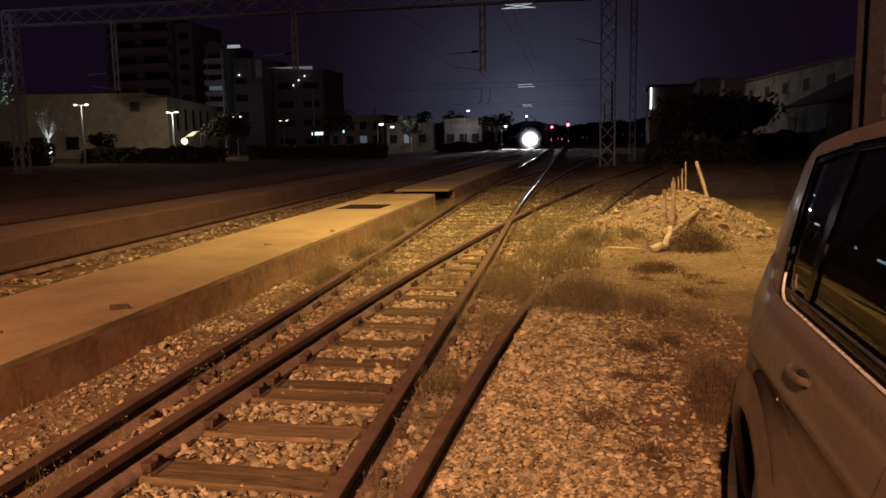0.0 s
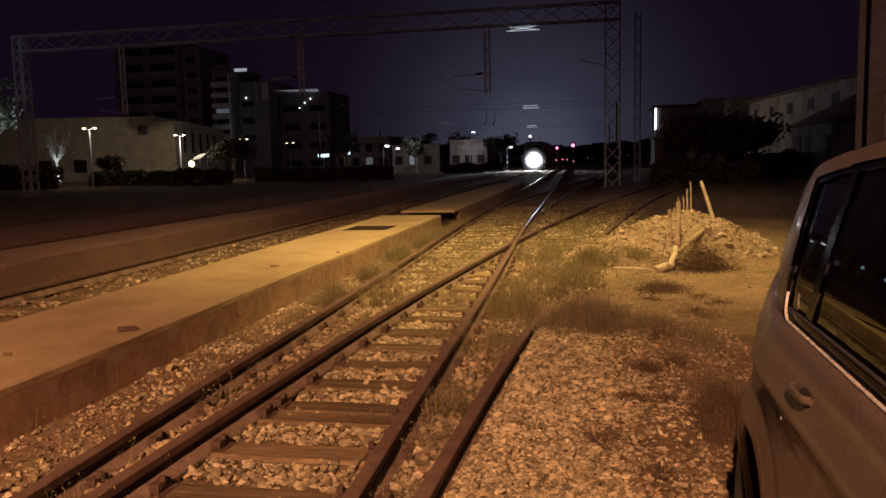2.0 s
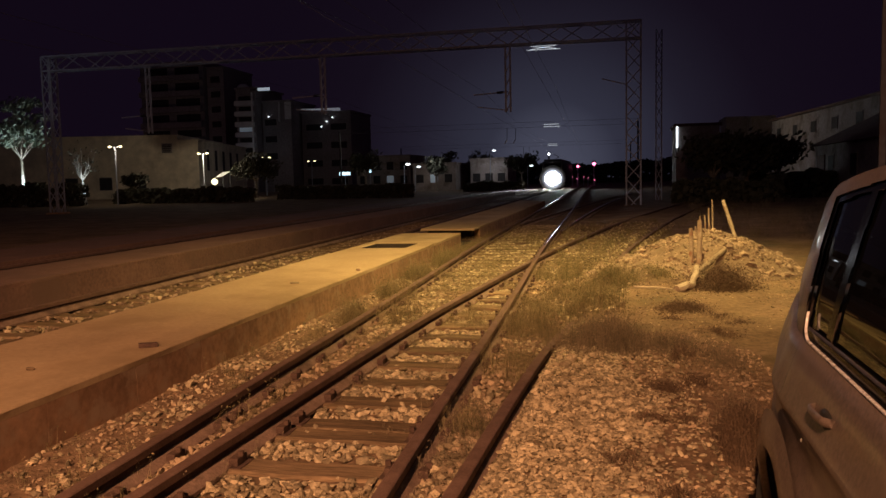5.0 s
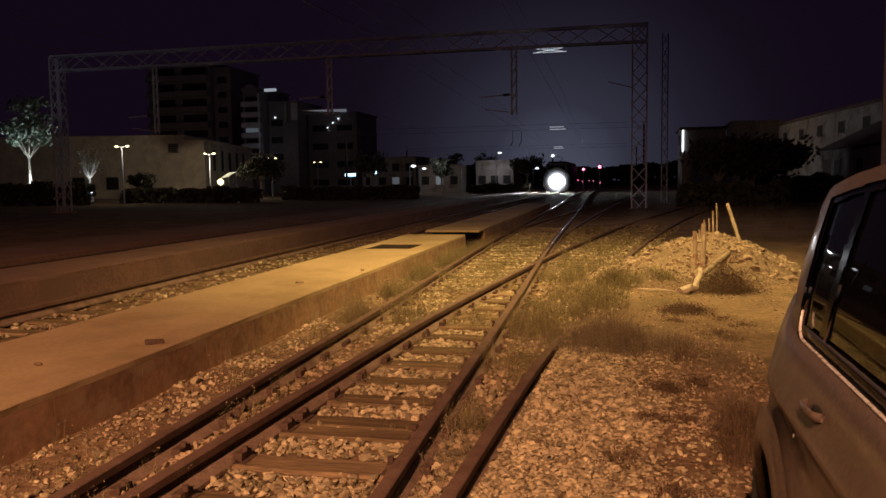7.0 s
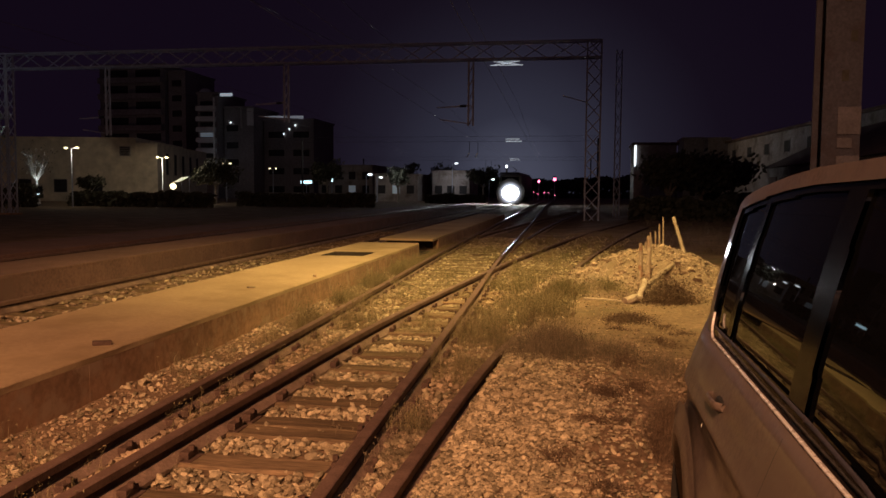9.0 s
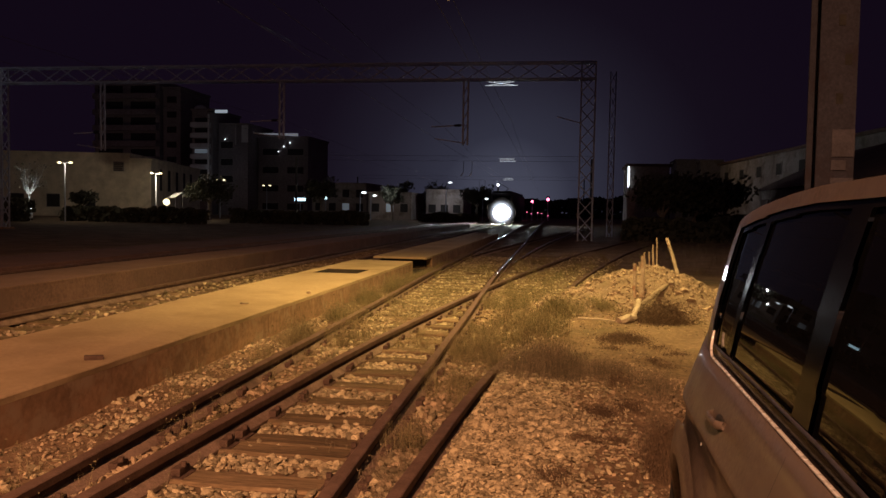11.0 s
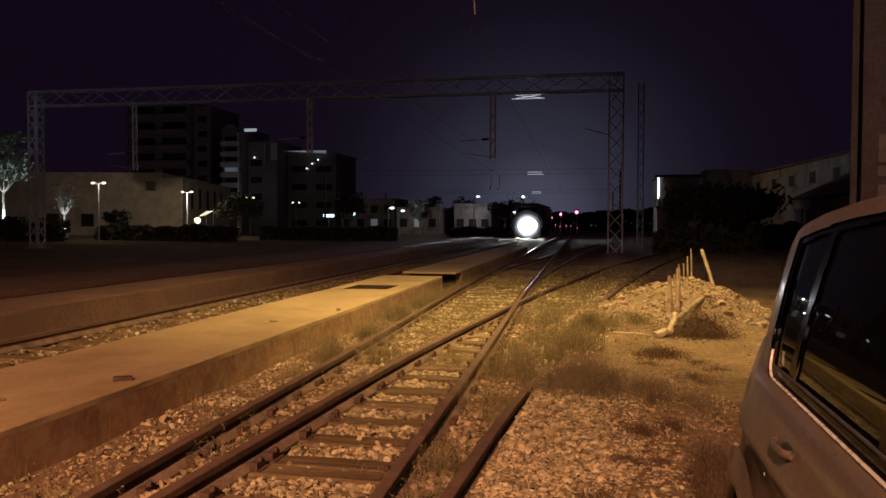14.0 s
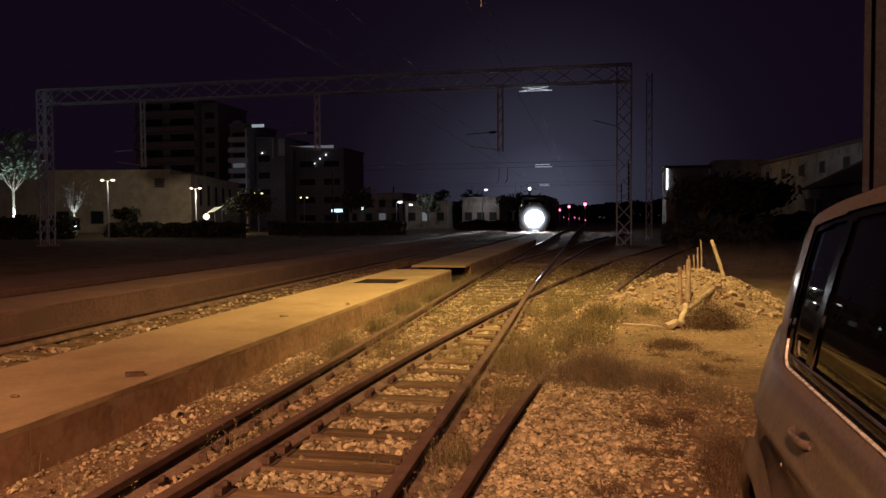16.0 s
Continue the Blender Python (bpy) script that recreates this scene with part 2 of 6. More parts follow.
def rod(bm, a, b, r0, r1=None, seg=8):
    a, b = Vector(a), Vector(b)
    d = b - a
    made = bmesh.ops.create_cone(bm, cap_ends=True, segments=seg, radius1=r0, radius2=r0 if r1 is None else r1, depth=d.length)["verts"]
    q = d.to_track_quat("Z", "Y").to_matrix().to_4x4()
    bmesh.ops.transform(bm, verts=made, matrix=Matrix.Translation((a + b) / 2) @ q)
    return bm


def ball(bm, place, r, sub=2, scale=(1, 1, 1)):
    made = bmesh.ops.create_icosphere(bm, subdivisions=sub, radius=r)["verts"]
    bmesh.ops.transform(bm, verts=made, matrix=Matrix.Translation(place) @ Matrix.Diagonal((*scale, 1)))
    return bm


def sweep(path, profile, closed=True):
    """Verts and faces of a profile of (across, up) carried along a path of (x, y, z)."""
    verts, faces, k = [], [], len(profile)
    for i, p in enumerate(path):
        a, c = path[max(i - 1, 0)], path[min(i + 1, len(path) - 1)]
        d = Vector((c[0] - a[0], c[1] - a[1], 0)).normalized()
        n = Vector((d.y, -d.x, 0))
        verts += [(p[0] + n.x * u, p[1] + n.y * u, p[2] + v) for u, v in profile]
    for i in range(len(path) - 1):
        for j in range(k if closed else k - 1):
            q = (j + 1) % k
            faces.append((i * k + j, i * k + q, (i + 1) * k + q, (i + 1) * k + j))
    if closed:
        faces += [tuple(range(k))[::-1], tuple(range((len(path) - 1) * k, len(path) * k))]
    return verts, faces


def curve_x(table, y):
    """x on a smooth line through the (y, x) stations."""
    ys, xs = zip(*table)
    return float(np.interp(y, ys, xs))


LEAN_X = -0.035  # the yard runs a little to -x as it goes away


def along(x0, y):
    return x0 + LEAN_X * y


def ground_z(x, y):
    r = min(max((x + 0.55) / 0.9, 0), 1)
    z = 0.055 * r + 0.05 * min(max((y - 6) / 5, 0), 1) * r
    return z


# ---- setting ----
# rails, tables of (y, x)
R3 = [(-12, -0.60), (0, -0.87), (5, -1.10), (7, -1.16), (10.3, -1.30), (13.6, -1.46), (17.2, -1.63), (20.1, -1.72), (31, -2.06), (46, -2.58), (82, -3.88), (200, -7.6)]
R2 = [(-12, -2.13), (0, -2.24), (3.8, -2.17), (5.8, -2.10), (7.4, -2.05), (9.4, -1.92), (12.5, -1.66), (13.6, -1.55), (15.5, -1.38), (18.6, -1.02), (22.7, -0.48), (28.9, 0.40), (40, 2.4), (60, 6.5)]
R1 = [(y, x - 1.50) for y, x in R3]
R4 = [(y, x + 1.47) for y, x in R2]


def smooth_x(table, y):
    """A softly rounded reading of the table."""
    return sum(w * curve_x(table, y + d) for d, w in ((-1.2, 0.2), (-0.5, 0.2), (0, 0.2), (0.5, 0.2), (1.2, 0.2)))


def build_ground():
    xs = np.unique(np.concatenate([np.arange(-5, 5.01, 0.08), -5 - np.geomspace(0.12, 700, 60), 5 + np.geomspace(0.12, 700, 60)]).round(3))
    ys = np.unique(np.concatenate([np.arange(-3, 17.01, 0.08), -3 - np.geomspace(0.12, 300, 36), 17 + np.geomspace(0.12, 1500, 90)]).round(3))
    verts = []
    for y in ys:
        for x in xs:
            verts.append((x, y, surface(x, y)))
    w = len(xs)
    faces = [(j * w + i, j * w + i + 1, (j + 1) * w + i + 1, (j + 1) * w + i) for j in range(len(ys) - 1) for i in range(w - 1)]
    return tagged(raw("ground", verts, faces, DIRT, smooth=True), "dry brown dirt ground of the railway yard", "ground", kind="structure")


def surface(x, y):
    """Height of the bare ground."""
    near = max(0.0, 1 - max(abs(x) - 8, 0) / 10) * max(0.0, 1 - max(y - 30, 0) / 20)
    h = ground_z(x, y) - 0.022
    if -4 < x < 1 and -8 < y < 30:
        a, b, c, d = (smooth_x(t, y) for t in (R1, R2, R3, R4))
        # silted strips hide the sleeper ends outside and between the paired rails
        for lo, hi in ((-9.0, a - 0.07), (a + 0.06, b - 0.06), (c + 0.06, d - 0.06), (max(c, d) + 0.06, 9.0)):
            h += 0.050 * min(max(min(x - lo, hi - x) / 0.08, 0), 1)
        if y < 9:
            h += 0.070 * min(max((x - d - 0.03) / 0.05, 0), 1) * min(max((0.45 - x) / 0.7, 0), 1)
        h += 0.020 * min(max(min(x - b - 0.06, c - x - 0.06) / 0.08, 0), 1)
    if near:
        h += near * (0.020 * noise.noise((x * 1.1, y * 1.1, 0)) + 0.012 * noise.noise((x * 4.3, y * 4.3, 2)) + 0.008 * noise.noise((x * 9, y * 9, 5)))
    return h


build_ground()


def prism(bm, x_near, x_far, y0, y1, z0, z1, bevel=0.0, lean=LEAN_X):
    """A block that follows the yard's lean."""
    pts = [[bm.verts.new((x + lean * y, y, z)) for x, z in ((x_near, z0), (x_near, z1), (x_far, z1), (x_far, z0))] for y in (y0, y1)]
    fs = [bm.faces.new(pts[0][::-1]), bm.faces.new(pts[1])]
    for j in range(4):
        fs.append(bm.faces.new((pts[0][j], pts[0][(j + 1) % 4], pts[1][(j + 1) % 4], pts[1][j])))
    bmesh.ops.recalc_face_normals(bm, faces=fs)
    if bevel:
        bmesh.ops.bevel(bm, geom=list({e for f in fs for e in f.edges}), offset=bevel, segments=2, affect="EDGES")
    return bm


def worn_top(x_near, x_far, y0, y1, z0, z1, lean, step=0.11):
    """A screed with a chipped, uneven near edge."""
    ys = np.arange(y0, y1 + step * 0.5, step)
    verts, faces = [], []
    prof = [(x_near, z0, 0), (x_near, z1 - 0.012, 1), (x_near - 0.014, z1, 1), ((x_near * 3 + x_far) / 4, z1, 2), ((x_near + x_far) / 2, z1, 2), (x_far + 0.02, z1, 2), (x_far, z0, 0)]
    for y in ys:
        chip = 0.012 * noise.noise((y * 3.1, 7.0, x_near)) + 0.02 * max(0.0, noise.noise((y * 1.7, 3.0, x_near)) - 0.25)
        for x, z, kind in prof:
            dz = 0.006 * noise.noise((x * 1.4, y * 0.9, 1.0)) if kind == 2 else 0.0
            verts.append((x + lean * y - (chip if kind == 1 else 0), y, z + dz - (0.4 * abs(chip) if kind == 1 else 0)))
    k = len(prof)
    for i in range(len(ys) - 1):
        for j in range(k):
            faces.append((i * k + j, i * k + (j + 1) % k, (i + 1) * k + (j + 1) % k, (i + 1) * k + j))
    faces += [tuple(range(k))[::-1], tuple(range((len(ys) - 1) * k, len(ys) * k))]
    return verts, faces


# near-black that paints shade into pits, gaps and the far track
SHADE_DARK = material("shade_dark", (0.05, 0.04, 0.03), 0.9, colour2=(0.03, 0.024, 0.018), scale=2, bump=0.4)


def platform(name, x_near, x_far, y0, y1, top, label, pit=None, block=0.93, phase=0.0, void=0.0, top_mat=CONCRETE, face_mat=CONCRETE_FACE, lean=LEAN_X):
    """A low platform: face blocks with open joints under a continuous worn screed."""
    ob = tagged(empty(name), label, "platform", kind="structure")
    runs = [(y0, y1, x_near, x_far)]
    if pit:
        p0, p1, px0, px1 = pit
        runs = [(y0, p0, x_near, x_far), (p0, p1, x_near, px0), (p0, p1, px1, x_far), (p1, y1, x_near, x_far)]
        # dark sheets on the walls and a dark floor paint the pit's shade
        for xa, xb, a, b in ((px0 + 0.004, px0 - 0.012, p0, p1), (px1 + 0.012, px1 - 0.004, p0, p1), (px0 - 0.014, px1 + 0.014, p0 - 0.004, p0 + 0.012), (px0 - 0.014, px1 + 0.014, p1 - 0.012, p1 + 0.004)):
            part("pit_lining", prism(bmesh.new(), xa, xb, a, b, -0.06, top - 0.012, lean=lean), SHADE_DARK, ob, "dark sheet painted for the shade in the pit")
        part("pit_floor", prism(bmesh.new(), px0, px1, p0, p1, -0.2, -0.05, lean=lean), SHADE_DARK, ob)
    for a, b, xa, xb in runs:
        part("top", raw_bm(*worn_top(xa - 0.001, xb, a, b, top - 0.055, top, lean)), top_mat, ob)
    y, k = y0 + void, 0
    inner = x_near - 0.155
    while y < y1 - 0.05:
        e = min(y + block + (phase if k == 0 else 0), y1)
        part("face_block", prism(bmesh.new(), x_near, inner, y + 0.0012, e - 0.0012, -0.25, top - 0.056, 0.002, lean), face_mat, ob)
        y, k = e, k + 1
    # fill behind an overhang is painted dark for the shade there
    for a, b, xa, xb in runs:
        if xb < inner - 0.05:
            part("fill", prism(bmesh.new(), min(inner - 0.003, xa), xb + 0.004, a + 0.003 + (void if a == y0 else 0), b - 0.003, -0.25, top - 0.058, lean=lean), SHADE_DARK if void else CONCRETE_FACE, ob)
    return ob


def raw_bm(verts, faces):
    bm = bmesh.new()
    vs = [bm.verts.new(v) for v in verts]
    for f in faces:
        bm.faces.new([vs[i] for i in f])
    bmesh.ops.recalc_face_normals(bm, faces=bm.faces)
    return bm


PLAT_TOP = 0.37
P1_NEAR, P1_FAR, P1_LEAN = -3.24, -4.68, -0.023


def on_platform(s, y):
    """x on the first platform, s metres in from its near edge."""
    return P1_NEAR - s + P1_LEAN * y


platform("platform_1", P1_NEAR, P1_FAR, -9.0, 18.0, PLAT_TOP, "low worn concrete platform between the tracks", pit=(13.95, 15.1, -3.58, -4.45), lean=P1_LEAN)
platform("platform_2", P1_NEAR, P1_FAR, 19.9, 44.0, PLAT_TOP - 0.02, "continued low concrete platform beyond a gap", block=2.0, void=0.9, lean=P1_LEAN)
platform("platform_3", -7.34, -8.66, -12.0, 70.0, 0.41, "low concrete platform across the second track, darkened for weak light", block=2.5, top_mat=DIM_CONCRETE, face_mat=DIM_CONCRETE, lean=-0.03)
platform("platform_4", -11.3, -13.7, -12.0, 70.0, 0.20, "far concrete platform in the dark, darkened for weak light", block=4.0, top_mat=DIM_CONCRETE, face_mat=DIM_CONCRETE)
# dark slab put in for the unlit track between the platforms
bed = tagged(empty("track_shade"), "dark strip painted for the shade behind the second platform", "track bed", kind="structure")
part("bed", prism(bmesh.new(), -8.80, -11.25, -12.0, 70.0, -0.2, 0.05, lean=-0.034), SHADE_DARK, bed)
# remains of the platform in the gap; slab painted dark for its shade
gap = tagged(empty("platform_gap_floor"), "rough sunken concrete floor between two platforms", "floor", kind="structure")
part("slab", prism(bmesh.new(), P1_NEAR - 0.01, P1_FAR, 18.02, 19.88, -0.2, 0.045, 0.02, P1_LEAN), SHADE_DARK, gap)
part("step", prism(bmesh.new(), -3.4, -4.1, 18.3, 18.9, 0.046, 0.15, 0.03, P1_LEAN), CONCRETE_FACE, gap)

RAIL = [(-0.086, 0.0), (-0.086, 0.022), (-0.018, 0.066), (-0.012, 0.098), (-0.036, 0.108), (-0.037, 0.150), (-0.029, 0.156), (-0.010, 0.157),
        (0.014, 0.157), (0.029, 0.156), (0.037, 0.150), (0.036, 0.108), (0.012, 0.098), (0.018, 0.066), (0.086, 0.022), (0.086, 0.0)]


def rail(parent, table, y0, y1, polished_from=1e9, z=0.003, dips=()):
    ys, y = [], y0
    while y < y1:
        ys.append(y)
        y += 0.4 if y < 50 else 4.0
    ys.append(y1)
    path = [(smooth_x(table, y), y, z - sum(d * math.exp(-((y - c) / w) ** 2) for c, w, d in dips)) for y in ys]
    verts, faces = sweep(path, RAIL)
    ob = raw("rail", verts, faces, RUST, parent)
    for extra in (RAIL_TOP, POLISHED, RAIL_FOOT):
        ob.data.materials.append(extra)
    k = len(RAIL)
    # head sides and dusty foot painted paler than the web, as lit
    for f in ob.data.polygons[: (len(path) - 1) * k]:
        if f.index % k in (4, 5, 6, 7, 8, 9, 10):
            f.material_index = 2 if f.index % k in (7,) and path[f.index // k][1] > polished_from else 1
        elif f.index % k in (0, 1, 13, 14):
            f.material_index = 3
    return ob


def track(label):
    return tagged(empty("railway_track"), label, "railway track", kind="structure")


track_1 = track("rusty straight track on wooden sleepers beside the platform")
track_2 = track("rusty track curving off at the turnout")
track_3 = track("railway track on which the train comes")
track_4 = track("railway track behind the second platform")
track_5 = track("shiny inner rails of a further turnout")
rail(track_1, R1, -11, 160, 33), rail(track_1, R3, -11, 160, 17)
rail(track_2, R2, -11, 60), rail(track_2, R4, -11, 60, dips=((10.0, 2.7, 0.20),))
T3, T4 = -6.0, -10.2
for tr, x0, bright in ((track_3, T3, 30), (track_4, T4, 45)):
    for s in (-0.75, 0.75):
        rail(tr, [(-30, along(x0 + s, -30)), (300, along(x0 + s, 300))], -12, 200, bright)
rail(track_5, [(18, -1.62), (21.8, -1.62), (30, -1.42), (36.7, -1.2), (46, -0.75), (75, 1.0)], 21.5, 70, 20)
rail(track_5, [(22, -3.3), (26, -3.15), (29, -2.99), (37, -2.4), (45.7, -1.71), (60, -0.4)], 25, 60)
track_6 = track("curving railway track in the dark yard")
rail(track_6, [(60, -16.2), (71, -15.3), (92, -13.9), (124, -12.5), (140, -12.2)], 62, 130, 20)
rail(track_6, [(60, -14.7), (71, -13.8), (92, -12.5), (124, -11.1), (140, -10.8)], 62, 130, 20)

# sleepers, each with its chairs
SLEEPER_Y = [-4.4, -3.8, -3.2, -2.6, -2.0, -1.4, -0.8, -0.2, 0.4, 1.0, 1.6, 2.2, 2.8, 3.4, 4.0, 4.58, 4.80, 5.34, 5.90, 6.48] + [7.08 + 0.6 * k for k in range(30)]


def timber(parent, x0, x1, y, width, top, seed):
    rng = random.Random(seed)
    bm = bmesh.new()
    n = 9
    rings = []
    for i in range(n + 1):
        x = x0 + (x1 - x0) * i / n
        wv = width / 2 + rng.uniform(-0.008, 0.006)
        zz = top + rng.uniform(-0.006, 0.004)
        yy = y + rng.uniform(-0.004, 0.004)
        rings.append([bm.verts.new(p) for p in ((x, yy - wv, top - 0.14), (x, yy - wv, zz - 0.014), (x, yy - wv + 0.014, zz), (x, yy, zz - rng.uniform(0, 0.008)), (x, yy + wv - 0.014, zz), (x, yy + wv, zz - 0.014), (x, yy + wv, top - 0.14))])
    for a, b in zip(rings, rings[1:]):
        for j in range(7):
            bm.faces.new((a[j], b[j], b[(j + 1) % 7], a[(j + 1) % 7]))
    bm.faces.new(rings[0]), bm.faces.new(rings[-1][::-1])
    bmesh.ops.recalc_face_normals(bm, faces=bm.faces)
    return part("sleeper", bm, TIMBER, parent)


chair_bm = bmesh.new()
box(chair_bm, -0.15, 0.15, -0.085, 0.085, 0.0, 0.016, 0.004)
for sx in (-1, 1):
    box(chair_bm, sx * 0.095 - 0.028, sx * 0.095 + 0.028, -0.06, 0.06, 0.016, 0.062, 0.006)
    rod(chair_bm, (sx * 0.115, 0, 0.06), (sx * 0.115, 0, 0.088), 0.018, seg=6)
chair_me = bpy.data.meshes.new("chair")
chair_bm.to_mesh(chair_me)
chair_bm.free()
chair_me.materials.append(RUST)
for k, y in enumerate(SLEEPER_Y):
    x0, x1 = smooth_x(R1, y) - 0.28, smooth_x(R3, y) + 0.30
    timber(track_1, x0, x1, y, 0.21 if abs(y - 4.69) < 0.2 else 0.23, 0.022 + 0.028 * min(max((y - 6.0) / 4.0, 0), 1), 50 + k)
    for tab in (R1, R2, R3):
        if y > 12.5 and tab is R2:
            continue
        ob = new("chair", chair_me)
        ob.parent, ob.location = track_1, (smooth_x(tab, y), y, 0.012)
for k in range(30):
    y = 12.4 + 0.6 * k
    x0, x1 = max(smooth_x(R2, y) - 0.35, smooth_x(R3, y) + 0.42), smooth_x(R4, y) + 0.35
    timber(track_2, x0, x1, y + 0.05, 0.22, 0.055, 400 + k)
for k in range(44):
    y = 3.0 + 0.62 * k
    timber(track_3, along(T3, y) - 1.2, along(T3, y) + 1.2, y, 0.23, 0.0, 700 + k)

# ---- loose ground cover ----
ICO = bmesh.new()
bmesh.ops.create_icosphere(ICO, subdivisions=1, radius=1.0)
ICO_V = np.array([v.co[:] for v in ICO.verts])
ICO_F = np.array([[v.index for v in f.verts] for f in ICO.faces])
ICO.free()


def stones(name, spots, mat, label, category, seed, flat=0.55):
    """Angular stones, one for each (x, y, z, radius)."""
    rng = np.random.default_rng(seed)
    n = len(spots)
    s = np.array(spots)
    v = ICO_V[None] * (1 + rng.uniform(-0.50, 0.38, (n, 12, 1)))
    v = v * np.stack([rng.uniform(0.75, 1.4, n), rng.uniform(0.65, 1.05, n), rng.uniform(flat - 0.15, flat + 0.25, n)], 1)[:, None]
    a, b = rng.uniform(0, 2 * np.pi, n), rng.normal(0, 0.35, n)
    ca, sa, cb, sb = np.cos(a), np.sin(a), np.cos(b), np.sin(b)
    x, y, z = v[..., 0], v[..., 1], v[..., 2]
    x, z = cb[:, None] * x + sb[:, None] * z, -sb[:, None] * x + cb[:, None] * z
    x, y = ca[:, None] * x - sa[:, None] * y, sa[:, None] * x + ca[:, None] * y
    v = np.stack([x, y, z], -1) * s[:, None, 3:4] + s[:, None, :3]
    f = ICO_F[None] + 12 * np.arange(n)[:, None, None]
    me = bpy.data.meshes.new(name)
    me.from_pydata(v.reshape(-1, 3).tolist(), [], f.reshape(-1, 3).tolist())
    me.materials.append(mat)
    return tagged(new(name, me), label, category, kind="stuff")


def scatter(n, x_of, y0, y1, size, seed, keep=None, lift=0.3, power=1.0):
    """Spots for stones: x_of(y) gives the two sides."""
    rng = random.Random(seed)
    out = []
    while len(out) < n:
        y = y0 + (y1 - y0) * rng.random() ** power
        a, b = x_of(y)
        x = rng.uniform(a, b)
        if keep and not keep(x, y, rng):
            continue
        r = rng.uniform(*size) * (1.35 if rng.random() < 0.08 else 1.0)
        out.append((x, y, surface(x, y) + r * lift * rng.uniform(0.2, 1.5), r))
    return out


def off_sleeper(x, y, rng):
    d = min(abs(y - s) for s in SLEEPER_Y)
    return d > (0.15 if y < 7 else 0.17) or rng.random() < 0.02


def patchy(scale, cut, seed):
    return lambda x, y, rng: noise.noise((x * scale, y * scale, seed)) + rng.uniform(-0.25, 0.25) > cut


stones("ballast", scatter(5000, lambda y: (smooth_x(R2, y) + 0.10, smooth_x(R3, y) - 0.10) if smooth_x(R3, y) - smooth_x(R2, y) > 0.3 else (smooth_x(R1, y) + 0.1, smooth_x(R3, y) - 0.1),
       1.5, 13.0, (0.012, 0.030), 1, off_sleeper, 0.5), BALLAST, "pale limestone ballast between the wooden sleepers", "ballast", 11)
stones("ballast", scatter(7500, lambda y: (smooth_x(R1, y) + 0.12, min(smooth_x(R2, y), smooth_x(R3, y)) - 0.12), 7.5, 26.0, (0.018, 0.034), 2,
       lambda x, y, r: off_sleeper(x, y, r) and noise.noise((x * 1.3, y * 1.3, 4)) > -0.4, 0.45, 1.3), BALLAST, "pale limestone ballast inside the straight track", "ballast", 12)
stones("gravel", scatter(19000, lambda y: (smooth_x(R4, y) + 0.045, 0.60), 1.8, 6.9, (0.008, 0.0205), 3,
       lambda x, y, r: r.random() < 1.1 - 3.6 * max(0, x - 0.02 + 0.10 * math.sin(y * 2.1) + 0.25 * noise.noise((x * 3, y * 3, 6))) or r.random() < 0.10, 0.7), BALLAST, "pale loose gravel beside the curved rail", "gravel", 13, 0.42)
stones("gravel", scatter(5200, lambda y: (0.05, 1.2), 2.0, 7.8, (0.005, 0.018), 4, patchy(1.2, -0.05, 9), 0.4, 1.0), GRIT, "scattered small stones on the dirt", "gravel", 14)
stones("ballast", scatter(1500, lambda y: ((on_platform(0, y) + 0.02), smooth_x(R1, y) - 0.08), 1.5, 18.0, (0.010, 0.028), 5, patchy(2.2, 0.1, 5), 0.5, 1.3), BALLAST, "scattered ballast along the foot of the platform", "ballast", 15)
stones("gravel", scatter(4500, lambda y: ((on_platform(0, y) + 0.02), smooth_x(R1, y) - 0.05), 1.5, 18.0, (0.006, 0.018), 6, None, 0.4), GRIT, "dusty fine gravel along the foot of the platform", "gravel", 16)
stones("gravel", scatter(2200, lambda y: (smooth_x(R1, y) + 0.08, smooth_x(R2, y) - 0.08), 1.0, 13.0, (0.010, 0.030), 7, None, 0.5, 1.2), GRIT, "dusty ballast between the paired rails", "gravel", 17)
stones("gravel", scatter(2600, lambda y: (smooth_x(R3, y) + 0.08, max(smooth_x(R4, y) - 0.08, smooth_x(R3, y) + 0.1)), 1.0, 14.0, (0.010, 0.030), 8, None, 0.5, 1.2), GRIT, "dusty ballast between the paired rails", "gravel", 18)
stones("ballast", scatter(1500, lambda y: (smooth_x(R3, y) + 0.08, max(smooth_x(R4, y) + 0.5, smooth_x(R3, y) + 0.1)), 1.0, 14.0, (0.014, 0.034), 9, patchy(1.6, 0.12, 3), 0.8, 1.2), BALLAST, "pale loose stones among the weeds", "ballast", 19)
stones("ballast", scatter(3000, lambda y: (along(T3 - 1.35, y), along(T3 + 1.1, y)), 3.0, 30.0, (0.014, 0.034), 10, lambda x, y, r: abs((y - 3.0) / 0.62 - round((y - 3.0) / 0.62)) > 0.24 and noise.noise((x * 1.5, y * 1.5, 8)) > -0.35, 0.7, 1.2), RUBBLE, "dim ballast of the track beyond the platform", "ballast", 20)
stones("gravel", scatter(1500, lambda y: (0.2, 2.6), 8.0, 13.0, (0.005, 0.016), 65, patchy(1.0, 0.0, 12), 0.4), GRIT, "sparse small stones on the dirt by the heap", "gravel", 65)
stones("ballast", scatter(420, lambda y: (along(T3 - 1.1, y), along(T3 + 0.4, y)), 4.0, 16.0, (0.020, 0.044), 64, lambda x, y, r: abs((y - 3.0) / 0.62 - round((y - 3.0) / 0.62)) > 0.27 and noise.noise((x * 1.1, y * 0.8, 3)) > 0.0, 0.8, 1.2), BALLAST, "paler ballast between the sleepers beyond the platform", "ballast", 64)
